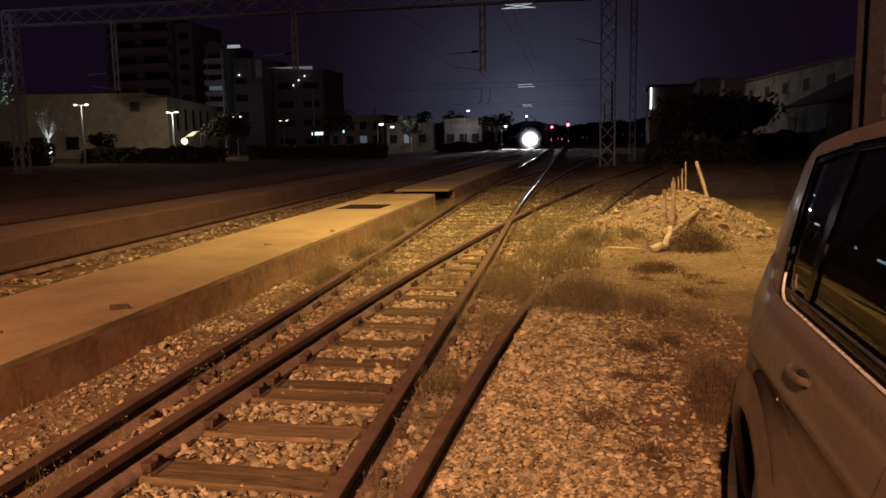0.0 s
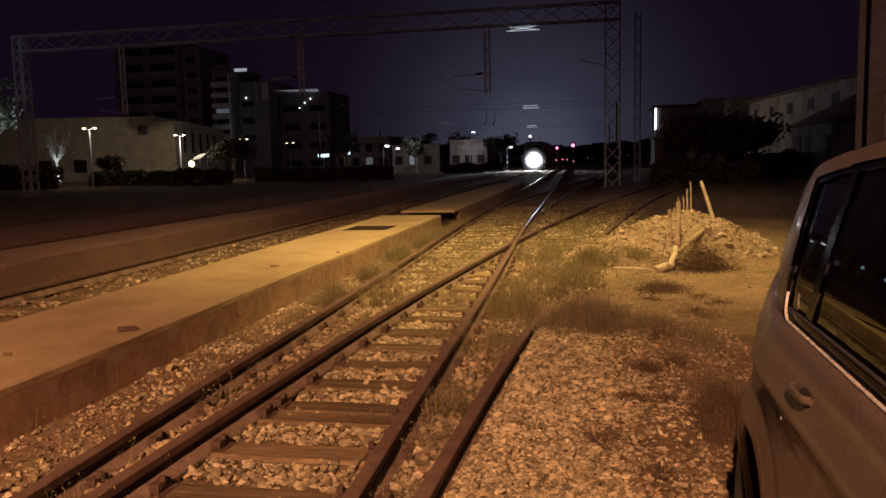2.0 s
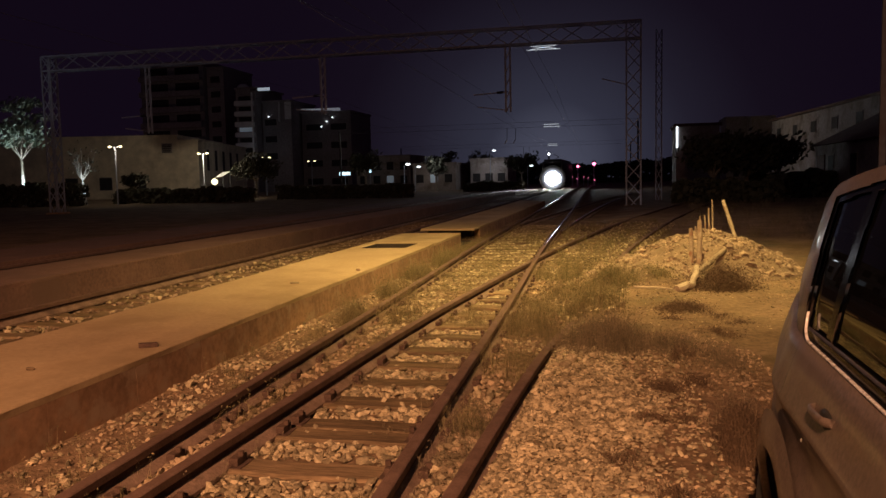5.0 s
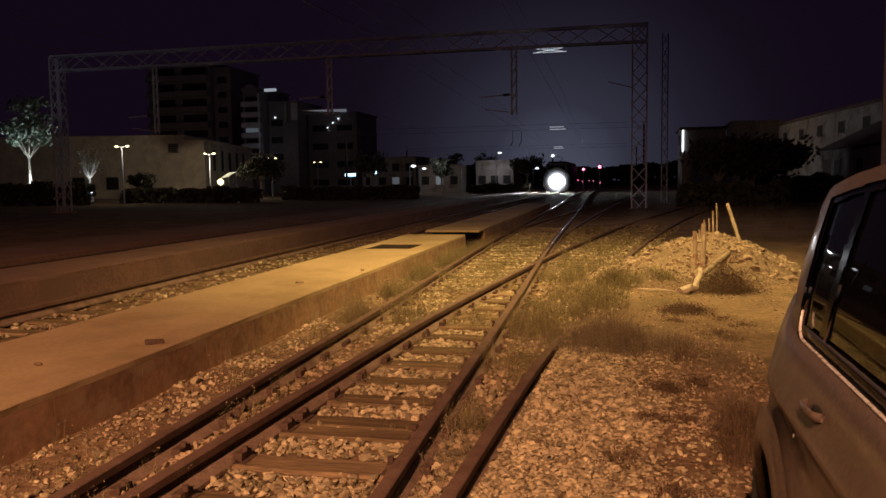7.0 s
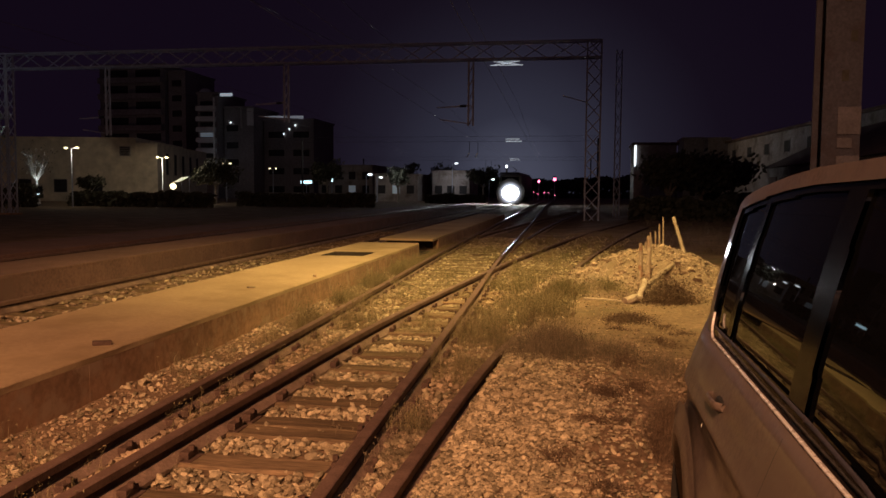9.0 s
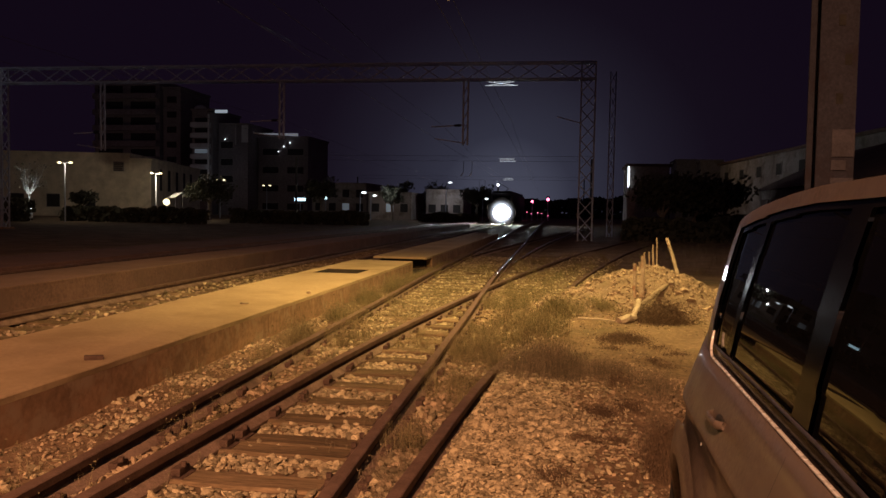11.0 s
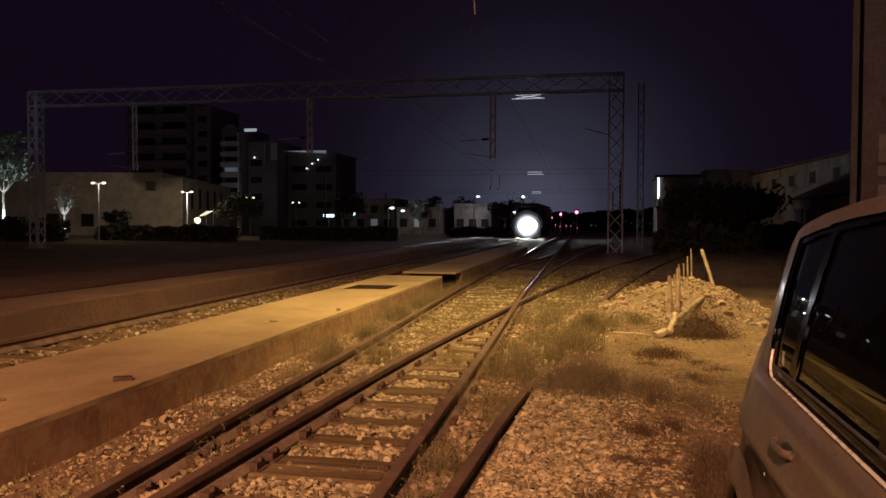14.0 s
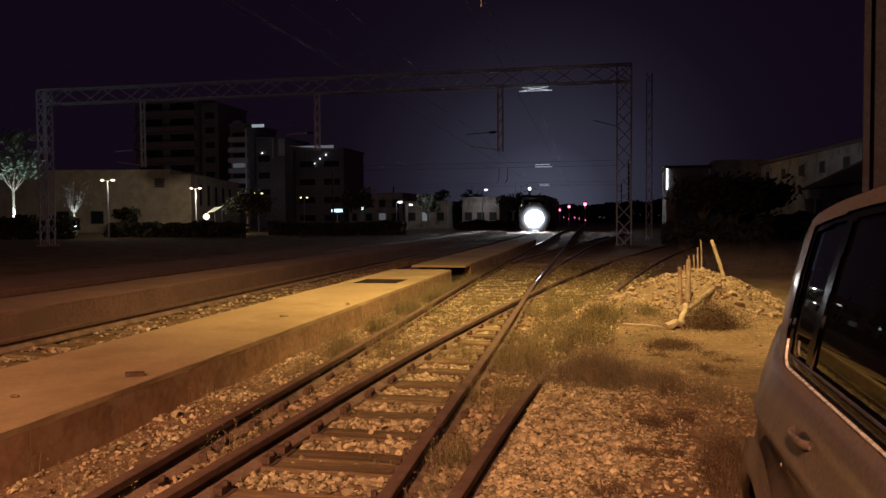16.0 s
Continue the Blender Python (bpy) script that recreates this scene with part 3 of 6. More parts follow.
stones("gravel", scatter(2500, lambda y: (smooth_x(R3, y) + 0.2, smooth_x(R4, y) + 0.3), 13.0, 26.0, (0.016, 0.034), 31, lambda x, y, r: abs((y - 12.45) / 0.6 - round((y - 12.45) / 0.6)) > 0.24, 0.5), BALLAST, "pale ballast of the diverging track", "gravel", 21)


stones("ballast", scatter(3600, lambda y: (smooth_x(R2, y) + 0.10, smooth_x(R3, y) - 0.10), -7.0, 1.6, (0.012, 0.030), 61, off_sleeper, 0.5, 0.6), BALLAST, "pale limestone ballast between the wooden sleepers", "ballast", 61)
stones("gravel", scatter(5200, lambda y: (smooth_x(R4, y) + 0.06, 0.45), -5.0, 2.0, (0.008, 0.025), 62, lambda x, y, r: r.random() < 1.1 - 2.2 * max(0, x + 0.02 + 0.12 * math.sin(y * 1.7)), 0.6, 0.5), BALLAST, "pale loose gravel beside the curved rail", "gravel", 62, 0.42)
stones("gravel", scatter(1800, lambda y: ((on_platform(0, y) + 0.02), smooth_x(R1, y) - 0.06), -7.0, 1.6, (0.007, 0.022), 63, None, 0.4, 0.7), GRIT, "dusty fine gravel along the foot of the platform", "gravel", 63)


def weeds(name, spots, mat, label, category, seed):
    """Dry tufts: for each (x, y, z, height, blades, spread) a bunch of narrow bent blades."""
    rng = np.random.default_rng(seed)
    verts, faces = [], []
    for x, y, z, h, n, sp in spots:
        for _ in range(int(n)):
            a, lean = rng.uniform(0, 6.283), rng.uniform(0.1, 1.3)
            hh = h * rng.uniform(0.45, 1.1)
            px, py = x + rng.normal(0, sp), y + rng.normal(0, sp)
            dx, dy = math.cos(a), math.sin(a)
            w = rng.uniform(0.0012, 0.0030) * (1 + h)
            k = len(verts)
            for s, ww in ((0.0, 1.0), (0.55, 0.9), (1.0, 0.15)):
                off = lean * hh * s * s
                cx, cy, cz = px + dx * off, py + dy * off, z + hh * s * (1 - 0.25 * lean * s)
                verts += [(cx - dy * w * ww, cy + dx * w * ww, cz), (cx + dy * w * ww, cy - dx * w * ww, cz)]
            faces += [(k, k + 1, k + 3, k + 2), (k + 2, k + 3, k + 5, k + 4)]
            if rng.random() < 0.55:
                q = rng.uniform(0.4, 0.95)
                off = lean * hh * q * q
                cx, cy, cz = px + dx * off, py + dy * off, z + hh * q * (1 - 0.25 * lean * q)
                b, r = rng.uniform(0, 6.283), rng.uniform(0.008, 0.02) * (0.6 + h * 2)
                k = len(verts)
                verts += [(cx, cy, cz), (cx + r * math.cos(b), cy + r * math.sin(b), cz + r * 0.6), (cx + 1.8 * r * math.cos(b + 0.3), cy + 1.8 * r * math.sin(b + 0.3), cz + r * 0.3)]
                faces.append((k, k + 1, k + 2))
    me = bpy.data.meshes.new(name)
    me.from_pydata(verts, [], faces)
    me.materials.append(mat)
    return tagged(new(name, me), label, category, kind="stuff")


def scrub(name, spots, mat, label, category, seed):
    """Fine tangled scrub: for each spot a low dome of twigs and tiny leaves in all directions."""
    rng = np.random.default_rng(seed)
    v, f = [], []
    for x, y, z, h, n, sp in spots:
        m = int(n * 2.2)
        u = rng.normal(0, 1, (m, 3)) * (sp * 1.5, sp * 1.5, 0.30 * h) + (0, 0, 0.30 * h)
        u[:, 2] = np.abs(u[:, 2])
        d = rng.normal(0, 1, (m, 3)) + (0, 0, 0.5)
        d /= np.linalg.norm(d, axis=1)[:, None]
        e = np.cross(d, rng.normal(0, 1, (m, 3)))
        e /= np.linalg.norm(e, axis=1)[:, None]
        ln = rng.uniform(0.010, 0.045, m)[:, None] * (0.6 + 2 * h)
        w = rng.uniform(0.0016, 0.0055, m)[:, None]
        p = u + (x, y, z)
        for q in range(m):
            k = len(v)
            v += [(p[q] - e[q] * w[q]).tolist(), (p[q] + e[q] * w[q]).tolist(), (p[q] + d[q] * ln[q]).tolist()]
            f.append((k, k + 1, k + 2))
    me = bpy.data.meshes.new(name)
    me.from_pydata(v, [], f)
    me.materials.append(mat)
    return tagged(new(name, me), label, category, kind="stuff")


def tufts(n, cx, cy, rx, ry, h, blades, seed, spread=0.04):
    rng = random.Random(seed)
    out = []
    for _ in range(n):
        a, r = rng.uniform(0, 6.283), min(abs(rng.gauss(0, 0.62)), 1.7)
        x, y = cx + rx * r * math.cos(a), cy + ry * r * math.sin(a)
        out.append((x, y, surface(x, y) - 0.01, h * rng.uniform(0.5, 1.15) * (1.15 - 0.45 * min(r, 1.2)), blades, spread))
    return out


def strip(n, x_of, y0, y1, h, blades, seed, cut=-0.1, spread=0.035):
    rng = random.Random(seed)
    out = []
    while len(out) < n:
        y = rng.uniform(y0, y1)
        x = rng.uniform(*x_of(y))
        if noise.noise((x * 1.6, y * 1.1, seed)) + rng.uniform(-0.2, 0.2) > cut:
            out.append((x, y, surface(x, y) - 0.01, h * rng.uniform(0.4, 1.2), blades, spread))
    return out


def herbs(name, spots, mat, label, category, seed, leaf=0.007):
    """Dry branching plants: for each (x, y, z, height, stems, spread) some bent stems with side twigs, small leaves and seeds."""
    rng = np.random.default_rng(seed)
    verts, faces, base = [], [], 0
    steps = np.linspace(0, 1, 4)
    for x, y, z, h, n, sp in spots:
        n = int(n)
        a, lean = rng.uniform(0, 6.283, n), rng.uniform(0.02, 0.6, n)
        hh = h * rng.uniform(0.4, 1.1, n)
        side = np.stack([np.cos(a), np.sin(a)], 1)
        foot = np.array((x, y)) + rng.normal(0, sp, (n, 2))
        w = 0.0010 + 0.0030 * hh
        out = (lean * hh)[:, None] * steps ** 1.7
        up = hh[:, None] * steps * (1 - 0.2 * lean[:, None] * steps)
        mid = np.concatenate([foot[:, None] + side[:, None] * out[..., None], (z + up)[..., None]], 2)
        off = np.concatenate([np.stack([-side[:, 1], side[:, 0]], 1) * w[:, None], np.zeros((n, 1))], 1)[:, None] * (1.05 - steps)[:, None]
        v = np.stack([mid - off, mid + off], 2).reshape(-1, 3)
        k = np.arange(n)[:, None] * 8 + np.arange(3) * 2
        f = np.stack([k, k + 1, k + 3, k + 2], -1).reshape(-1, 4) + base
        verts.append(v), faces.extend(f.tolist())
        base += len(v)
        # leaves and seed heads along the stems
        m = int(n * 4)
        i, s = rng.integers(0, n, m), rng.uniform(0.15, 1.0, m)
        p = np.concatenate([foot[i] + side[i] * ((lean * hh)[i] * s ** 1.7)[:, None], (z + hh[i] * s * (1 - 0.2 * lean[i] * s))[:, None]], 1)
        p += rng.normal(0, 1, (m, 3)) * (0.10 * hh[i] * (1.1 - 0.6 * s))[:, None]
        p[:, 2] = np.maximum(p[:, 2], z + 0.004)
        d = rng.normal(0, 1, (m, 3)) + (0, 0, 0.3)
        d /= np.linalg.norm(d, axis=1)[:, None]
        e = np.cross(d, rng.normal(0, 1, (m, 3)))
        e /= np.linalg.norm(e, axis=1)[:, None] + 1e-6
        ln = leaf * rng.uniform(0.5, 1.6, m)[:, None]
        v = np.stack([p - d * ln, p + e * ln * 0.35, p + d * ln, p - e * ln * 0.35], 1).reshape(-1, 3)
        f = np.arange(m)[:, None] * 4 + np.arange(4) + base
        verts.append(v), faces.extend(f.tolist())
        base += len(v)
    me = bpy.data.meshes.new(name)
    me.from_pydata(np.concatenate(verts).tolist(), [], faces)
    me.materials.append(mat)
    return tagged(new(name, me), label, category, kind="stuff")


def between(lo, hi, inner=0.05):
    return lambda y: (smooth_x(lo, y) + inner, max(smooth_x(hi, y) - inner, smooth_x(lo, y) + inner + 0.05))


def beside(tab, a, b):
    return lambda y: (smooth_x(tab, y) + a, smooth_x(tab, y) + b)


# tall grey mat beyond the gravel
herbs("weed_mat", tufts(330, -0.05, 7.0, 0.50, 0.42, 0.31, 14, 31, 0.07) + tufts(70, 0.48, 7.1, 0.22, 0.40, 0.20, 10, 32, 0.06), WEED_DARK, "tall grey-brown dry weeds behind the gravel", "weeds", 31)
scrub("scrub", tufts(50, -0.02, 7.0, 0.46, 0.50, 0.14, 22, 1, 0.08), WEED_DARK, "grey-brown dry undergrowth on the gravel", "weeds", 1)
herbs("weed_clump", tufts(34, 0.55, 6.75, 0.16, 0.30, 0.14, 8, 35, 0.05), WEED_BROWN, "low dead weeds at the edge of the gravel", "weeds", 35)
# yellow-green grass round the buried rail
herbs("grass", tufts(120, -0.34, 9.5, 0.42, 1.15, 0.36, 26, 3, 0.06) + tufts(90, -0.12, 11.2, 0.36, 0.6, 0.38, 26, 33, 0.06), WEED, "dry yellow-green grass round the buried rail", "weeds", 2, 0.009)
herbs("grass", tufts(90, 0.50, 11.8, 0.34, 0.32, 0.24, 9, 4, 0.06), WEED, "yellow-green grass at the foot of the heap", "weeds", 36, 0.009)
scrub("scrub", tufts(230, 1.36, 11.0, 0.40, 0.32, 0.40, 30, 5, 0.07), WEED_BROWN, "dark bush at the foot of the rubble heap", "weeds", 3)
herbs("creeping_weed", tufts(90, 0.72, 9.1, 0.26, 0.34, 0.10, 16, 61, 0.06), WEED_BROWN, "low dark creeping weed on the dirt", "weeds", 61, 0.006)
scrub("scrub", tufts(60, 0.72, 9.1, 0.24, 0.32, 0.10, 20, 6, 0.06) + tufts(18, 1.1, 8.95, 0.14, 0.10, 0.06, 14, 7, 0.05), WEED_BROWN, "low dark creeping weed on the dirt", "weeds", 4)
# strips along the rails
herbs("grass", strip(330, between(R3, R4), 4.6, 13.5, 0.32, 16, 8, 0.08, 0.05), WEED, "dry weeds between the paired rails", "weeds", 5)
herbs("grass", strip(270, between(R3, R4), 1.8, 5.2, 0.15, 9, 48, -0.2), WEED_DARK, "low brown weeds between the paired rails", "weeds", 48, 0.006)
herbs("grass", strip(190, between(R1, R2), 2.5, 13.0, 0.20, 8, 9, 0.0), WEED, "thin dry weeds between the paired rails", "weeds", 6)
herbs("grass", strip(300, beside(R1, -0.42, -0.03), 7.0, 19.0, 0.36, 16, 10, 0.05, 0.05), WEED, "yellow-green grass along the outer rail", "weeds", 7, 0.009)
herbs("grass", strip(210, lambda y: (on_platform(0, y) + 0.03, smooth_x(R1, y) - 0.10), 3.0, 18.0, 0.20, 7, 41, 0.08), WEED, "sparse dry grass at the foot of the platform", "weeds", 41)
herbs("grass", strip(120, between(R1, R2), 8.0, 14.5, 0.34, 14, 42, 0.1, 0.05), WEED, "tall dry grass beside the outer rail", "weeds", 42, 0.009)
herbs("grass", strip(150, lambda y: (smooth_x(R1, y) - 0.3, smooth_x(R3, y) - 0.1), 16.0, 25.0, 0.26, 10, 43, 0.05), WEED, "dry grass over the far sleepers", "weeds", 43, 0.012)
herbs("grass", strip(300, between(R3, R4), 13.0, 27.0, 0.26, 10, 11, 0.0), WEED, "dry grass inside the diverging track", "weeds", 8, 0.012)
herbs("grass", strip(190, between(R2, R3), 7.0, 13.5, 0.20, 7, 12, 0.05), WEED, "dry grass among the sleepers", "weeds", 9)
herbs("grass", strip(70, beside(R3, -0.30, -0.04), 1.8, 7.5, 0.15, 6, 44, 0.0), WEED_DARK, "dry weeds along the inner rail", "weeds", 44, 0.006)
herbs("grass", strip(90, beside(R2, -0.02, 0.22), 2.2, 8.0, 0.13, 6, 45, 0.05), WEED_DARK, "dry weeds along the inner rail", "weeds", 45, 0.006)
# dirt beside the car
herbs("weed_patch", tufts(70, 0.84, 6.5, 0.20, 0.75, 0.22, 8, 13, 0.06), WEED_DARK, "dry brown weeds on the dirt", "weeds", 10)
for cx, cy, rx, ry, h, n in ((0.25, 4.90, 0.17, 0.12, 0.09, 40), (0.06, 4.15, 0.15, 0.12, 0.11, 40), (0.42, 4.97, 0.10, 0.08, 0.07, 22), (0.34, 3.75, 0.14, 0.10, 0.09, 30),
                             (0.38, 5.70, 0.16, 0.20, 0.13, 40), (0.60, 6.0, 0.14, 0.24, 0.11, 30), (0.58, 8.5, 0.14, 0.10, 0.06, 20), (0.95, 7.9, 0.22, 0.16, 0.07, 26), (1.25, 8.6, 0.16, 0.08, 0.05, 16), (0.16, 5.45, 0.10, 0.08, 0.06, 18)):
    herbs("weed_patch", tufts(n, cx, cy, rx, ry, h, 6, int(cx * 100 + cy * 10), 0.035), WEED_BROWN, "small brown dead weeds on the gravel", "weeds", int(cy * 10), 0.006)
    scrub("weed_patch", tufts(n // 2, cx, cy, rx * 0.8, ry * 0.8, h * 0.7, 20, int(cx * 90 + cy * 10), 0.035), WEED_BROWN, "small brown dead weeds on the gravel", "weeds", int(cy * 10) + 1)
herbs("bush", tufts(90, 0.72, 4.55, 0.08, 0.28, 0.32, 20, 51, 0.05), WEED_BROWN, "dark dry bush beside the parked car", "weeds", 51, 0.006)
herbs("grass", tufts(50, 0.74, 4.8, 0.09, 0.4, 0.34, 8, 52, 0.05), WEED_DARK, "dry stalks beside the parked car", "weeds", 52)
weeds("grass", strip(260, lambda y: (smooth_x(R4, y) + 0.1, smooth_x(R4, y) + 1.6), 13.5, 40.0, 0.2, 12, 20, 0.05), WEED, "dry grass along the diverging track", "weeds", 12)
weeds("scrub", strip(500, lambda y: (2.5, 11.0), 18.0, 45.0, 0.4, 16, 21, 0.05, 0.12), WEED_DARK, "dark scrub at the edge of the yard", "weeds", 13)

# ---- rubble heap with its sticks ----
HEAP = (1.38, 13.35)


def heap_z(x, y):
    u, v = (x - HEAP[0]) / 1.45, (y - HEAP[1]) / 1.75
    r = math.sqrt(u * u + v * v)
    z = 0.60 * max(0.0, 1 - r ** 1.5) * (1 + 0.25 * noise.noise((x * 1.8, y * 1.8, 3)))
    u, v = (x - 0.25) / 0.8, (y - 12.7) / 1.1
    return max(z, 0.22 * max(0.0, 1 - (u * u + v * v)))


HEAP_SOIL = material("pale_rubble_soil", (0.28, 0.21, 0.14), 0.95, colour2=(0.18, 0.13, 0.085), scale=2.2, fine=30, speck=0.35, bump=0.9, bump_scale=14, depth=0.03, stains=(0.20, 0.145, 0.09), stain_scale=1.6)
heap = tagged(empty("rubble_heap", (HEAP[0], HEAP[1], 0)), "heap of dirt and broken stone at the trackside", "rubble heap")
hv, hf, m = [], [], 80
for j in range(m + 1):
    for i in range(m + 1):
        x, y = -0.8 + 4.0 * i / m, 11.2 + 4.4 * j / m
        z = heap_z(x, y)
        hv.append((x - HEAP[0], y - HEAP[1], surface(x, y) + (z + 0.035 * noise.noise((x * 4, y * 4, 1)) + 0.02 * noise.noise((x * 11, y * 11, 1)) if z > 0.002 else -0.05)))
hf = [(j * (m + 1) + i, j * (m + 1) + i + 1, (j + 1) * (m + 1) + i + 1, (j + 1) * (m + 1) + i) for j in range(m) for i in range(m)]
raw("mound", hv, hf, HEAP_SOIL, heap, smooth=True)
rng = random.Random(77)
spots = []
while len(spots) < 3600:
    x, y = rng.uniform(-0.6, 2.9), rng.uniform(11.3, 15.2)
    z = heap_z(x, y)
    if z > 0.015 or rng.random() < 0.02:
        r = rng.choice((0.011, 0.016, 0.022, 0.031)) * rng.uniform(0.7, 1.3) * (1.8 if rng.random() < 0.045 else 1)
        spots.append((x - HEAP[0], y - HEAP[1], surface(x, y) + z + r * 0.25, r))
hs = stones("broken_stone", spots, RUBBLE, "broken pale stones", "", 41, 0.65)
hs.parent = heap
hs["kind"] = "stuff"


TIMBER_PALE = material("dusty_old_beam", (0.33, 0.265, 0.185), 0.9, colour2=(0.20, 0.155, 0.105), scale=7, fine=50, bump=0.5)
BARK_PALE = material("peeled_pale_wood", (0.52, 0.45, 0.34), 0.85, colour2=(0.36, 0.30, 0.22), scale=8, fine=50, bump=0.3)


def stick(name, a, b, r0, r1, label, category, mat=WOOD, seed=0, bow=0.02):
    """A worn round post in bent segments."""
    a, b = Vector(a), Vector(b)
    rng = random.Random(seed)
    bm = bmesh.new()
    d = (b - a).normalized()
    side = d.orthogonal().normalized()
    other = d.cross(side)
    rings = []
    for i in range(7):
        s = i / 6
        c = a.lerp(b, s) + side * bow * math.sin(3.1 * s) + other * rng.uniform(-bow, bow) * 0.4
        r = (r0 + (r1 - r0) * s) * rng.uniform(0.9, 1.1)
        rings.append([bm.verts.new(c + (side * math.cos(q) + other * math.sin(q)) * r) for q in (k * math.pi / 4 for k in range(8))])
    for p, q in zip(rings, rings[1:]):
        for k in range(8):
            bm.faces.new((p[k], p[(k + 1) % 8], q[(k + 1) % 8], q[k]))
    bm.faces.new(rings[0][::-1]), bm.faces.new(rings[-1])
    bmesh.ops.recalc_face_normals(bm, faces=bm.faces)
    return tagged(part(name, bm, mat), label, category)


stick("wooden_post", (1.14, 12.1, 0.12), (1.164, 12.2, 0.935), 0.042, 0.036, "pale worn wooden post standing in the rubble heap", "post", seed=1, bow=0.008)
stick("wooden_post", (1.03, 12.15, 0.2), (1.036, 12.2, 0.82), 0.034, 0.030, "short stake beside the worn wooden post", "post", seed=2)
stick("leaning_pole", (2.03, 14.75, 0.35), (1.85, 15.35, 1.12), 0.036, 0.033, "pale pole leaning out of the rubble heap", "pole", seed=3, bow=0.006)
stick("broken_branch", (0.92, 10.55, 0.20), (1.02, 10.95, 0.38), 0.042, 0.034, "pale broken branch rising from the foot of the heap", "branch", BARK_PALE, seed=4, bow=0.02)
stick("broken_branch", (0.72, 10.34, 0.16), (0.95, 10.60, 0.20), 0.056, 0.044, "splintered pale end of the broken branch", "branch", BARK_PALE, seed=5, bow=0.03)
stick("lying_stick", (0.20, 10.50, 0.165), (0.72, 10.36, 0.155), 0.014, 0.010, "thin pale stick lying on the dirt", "stick", BARK_PALE, seed=6)
stick("wooden_beam", (0.98, 11.05, 0.24), (1.62, 12.6, 0.50), 0.046, 0.036, "weathered wooden beam half buried in the rubble", "beam", TIMBER_PALE, seed=7)
for k in range(7):
    s = k / 6
    x, y = 1.16 + 0.52 * s, 12.95 + 2.6 * s
    ob = stick("fence_picket", (x, y, heap_z(x, y) * 0.9 + 0.02), (x + 0.03 * math.sin(k * 2.1), y, 0.80 + 0.28 * s + 0.06 * math.sin(k * 3.3)), 0.017, 0.014, "narrow weathered fence picket behind the heap", "fence picket", seed=20 + k)
    tagged(ob, group="pickets behind the heap")


def flat_stone(name, x, y, z, sx, sy, sz, turn, label, category, mat, seed):
    rng = random.Random(seed)
    bm = bmesh.new()
    bmesh.ops.create_icosphere(bm, subdivisions=2, radius=1.0)
    for v in bm.verts:
        v.co = Vector((v.co.x * sx, v.co.y * sy, max(min(v.co.z, 0.6), -0.6) * sz)) * rng.uniform(0.9, 1.08)
    ob = tagged(part(name, bm, mat), label, category)
    ob.matrix_world = pose(x, y, z, 2, 3, turn)
    return ob


flat_stone("flat_stone", 0.53, 4.63, 0.065, 0.09, 0.05, 0.022, 20, "flat pale stone lying on the dirt", "stone", RUBBLE, 1)
flat_stone("flat_stone", 0.66, 4.05, 0.07, 0.06, 0.05, 0.03, 60, "rounded stone on the dirt by the car", "stone", RUBBLE, 2)
brick = tagged(part("brick_fragment", one_box(-0.07, 0.07, -0.028, 0.028, -0.018, 0.016, 0.007), RUST), "broken brown brick piece lying on the platform", "brick")
brick.matrix_world = pose(on_platform(0.15, 5.35), 5.35, PLAT_TOP + 0.018, 1, 2, 35)
flat_stone("debris", on_platform(0.55, 4.62), 4.55, PLAT_TOP + 0.01, 0.03, 0.02, 0.015, 10, "small scrap lying on the platform", "debris", TIMBER, 4)
flat_stone("debris", on_platform(0.45, 8.9), 9.0, PLAT_TOP + 0.012, 0.06, 0.03, 0.02, 50, "dry weed scrap on the platform", "debris", WEED_DARK, 5)
flat_stone("debris", on_platform(0.08, 10.0), 10.4, PLAT_TOP + 0.02, 0.035, 0.025, 0.035, 0, "pale pebble on the platform edge", "stone", BALLAST, 6)
for k, (x, y) in enumerate(((along(-5.2, 18.3), 18.3), (along(-5.0, 18.6), 18.6))):
    flat_stone("plastic_scrap", x, y, 0.12, 0.05, 0.03, 0.03, 30 * k, "pale plastic scrap at the track edge", "debris", CONCRETE, 8 + k)

# ---- car ----
CAR_X, CAR_Y = 1.385, 1.70


def plan_x(y):
    """Half width of the body at y (world), widest 0.87."""
    return float(np.interp(y, [-0.55, -0.46, -0.25, 0.05, 0.5, 1.2, 2.5, 2.66, 2.8, 3.0, 3.2, 3.4, 3.6, 3.75, 3.82],
                           [0.40, 0.66, 0.81, 0.845, 0.858, 0.864, 0.869, 0.862, 0.838, 0.792, 0.752, 0.71, 0.64, 0.53, 0.30]))


def side_in(z):
    """How far the side stands in from the widest line at height z."""
    return float(np.interp(z, [0.22, 0.34, 0.50, 0.64, 0.76, 0.86, 0.915, 0.945, 0.965, 1.03, 1.08, 1.12], [0.09, 0.035, 0.012, 0.0, 0.010, 0.025, 0.029, 0.021, 0.030, 0.052, 0.070, 0.086]))


def belt_z(y):
    return float(np.interp(y, [-0.55, -0.2, 0.6, 1.1, 2.6, 3.2, 3.82], [0.74, 0.90, 1.05, 1.105, 1.118, 1.125, 1.125]))


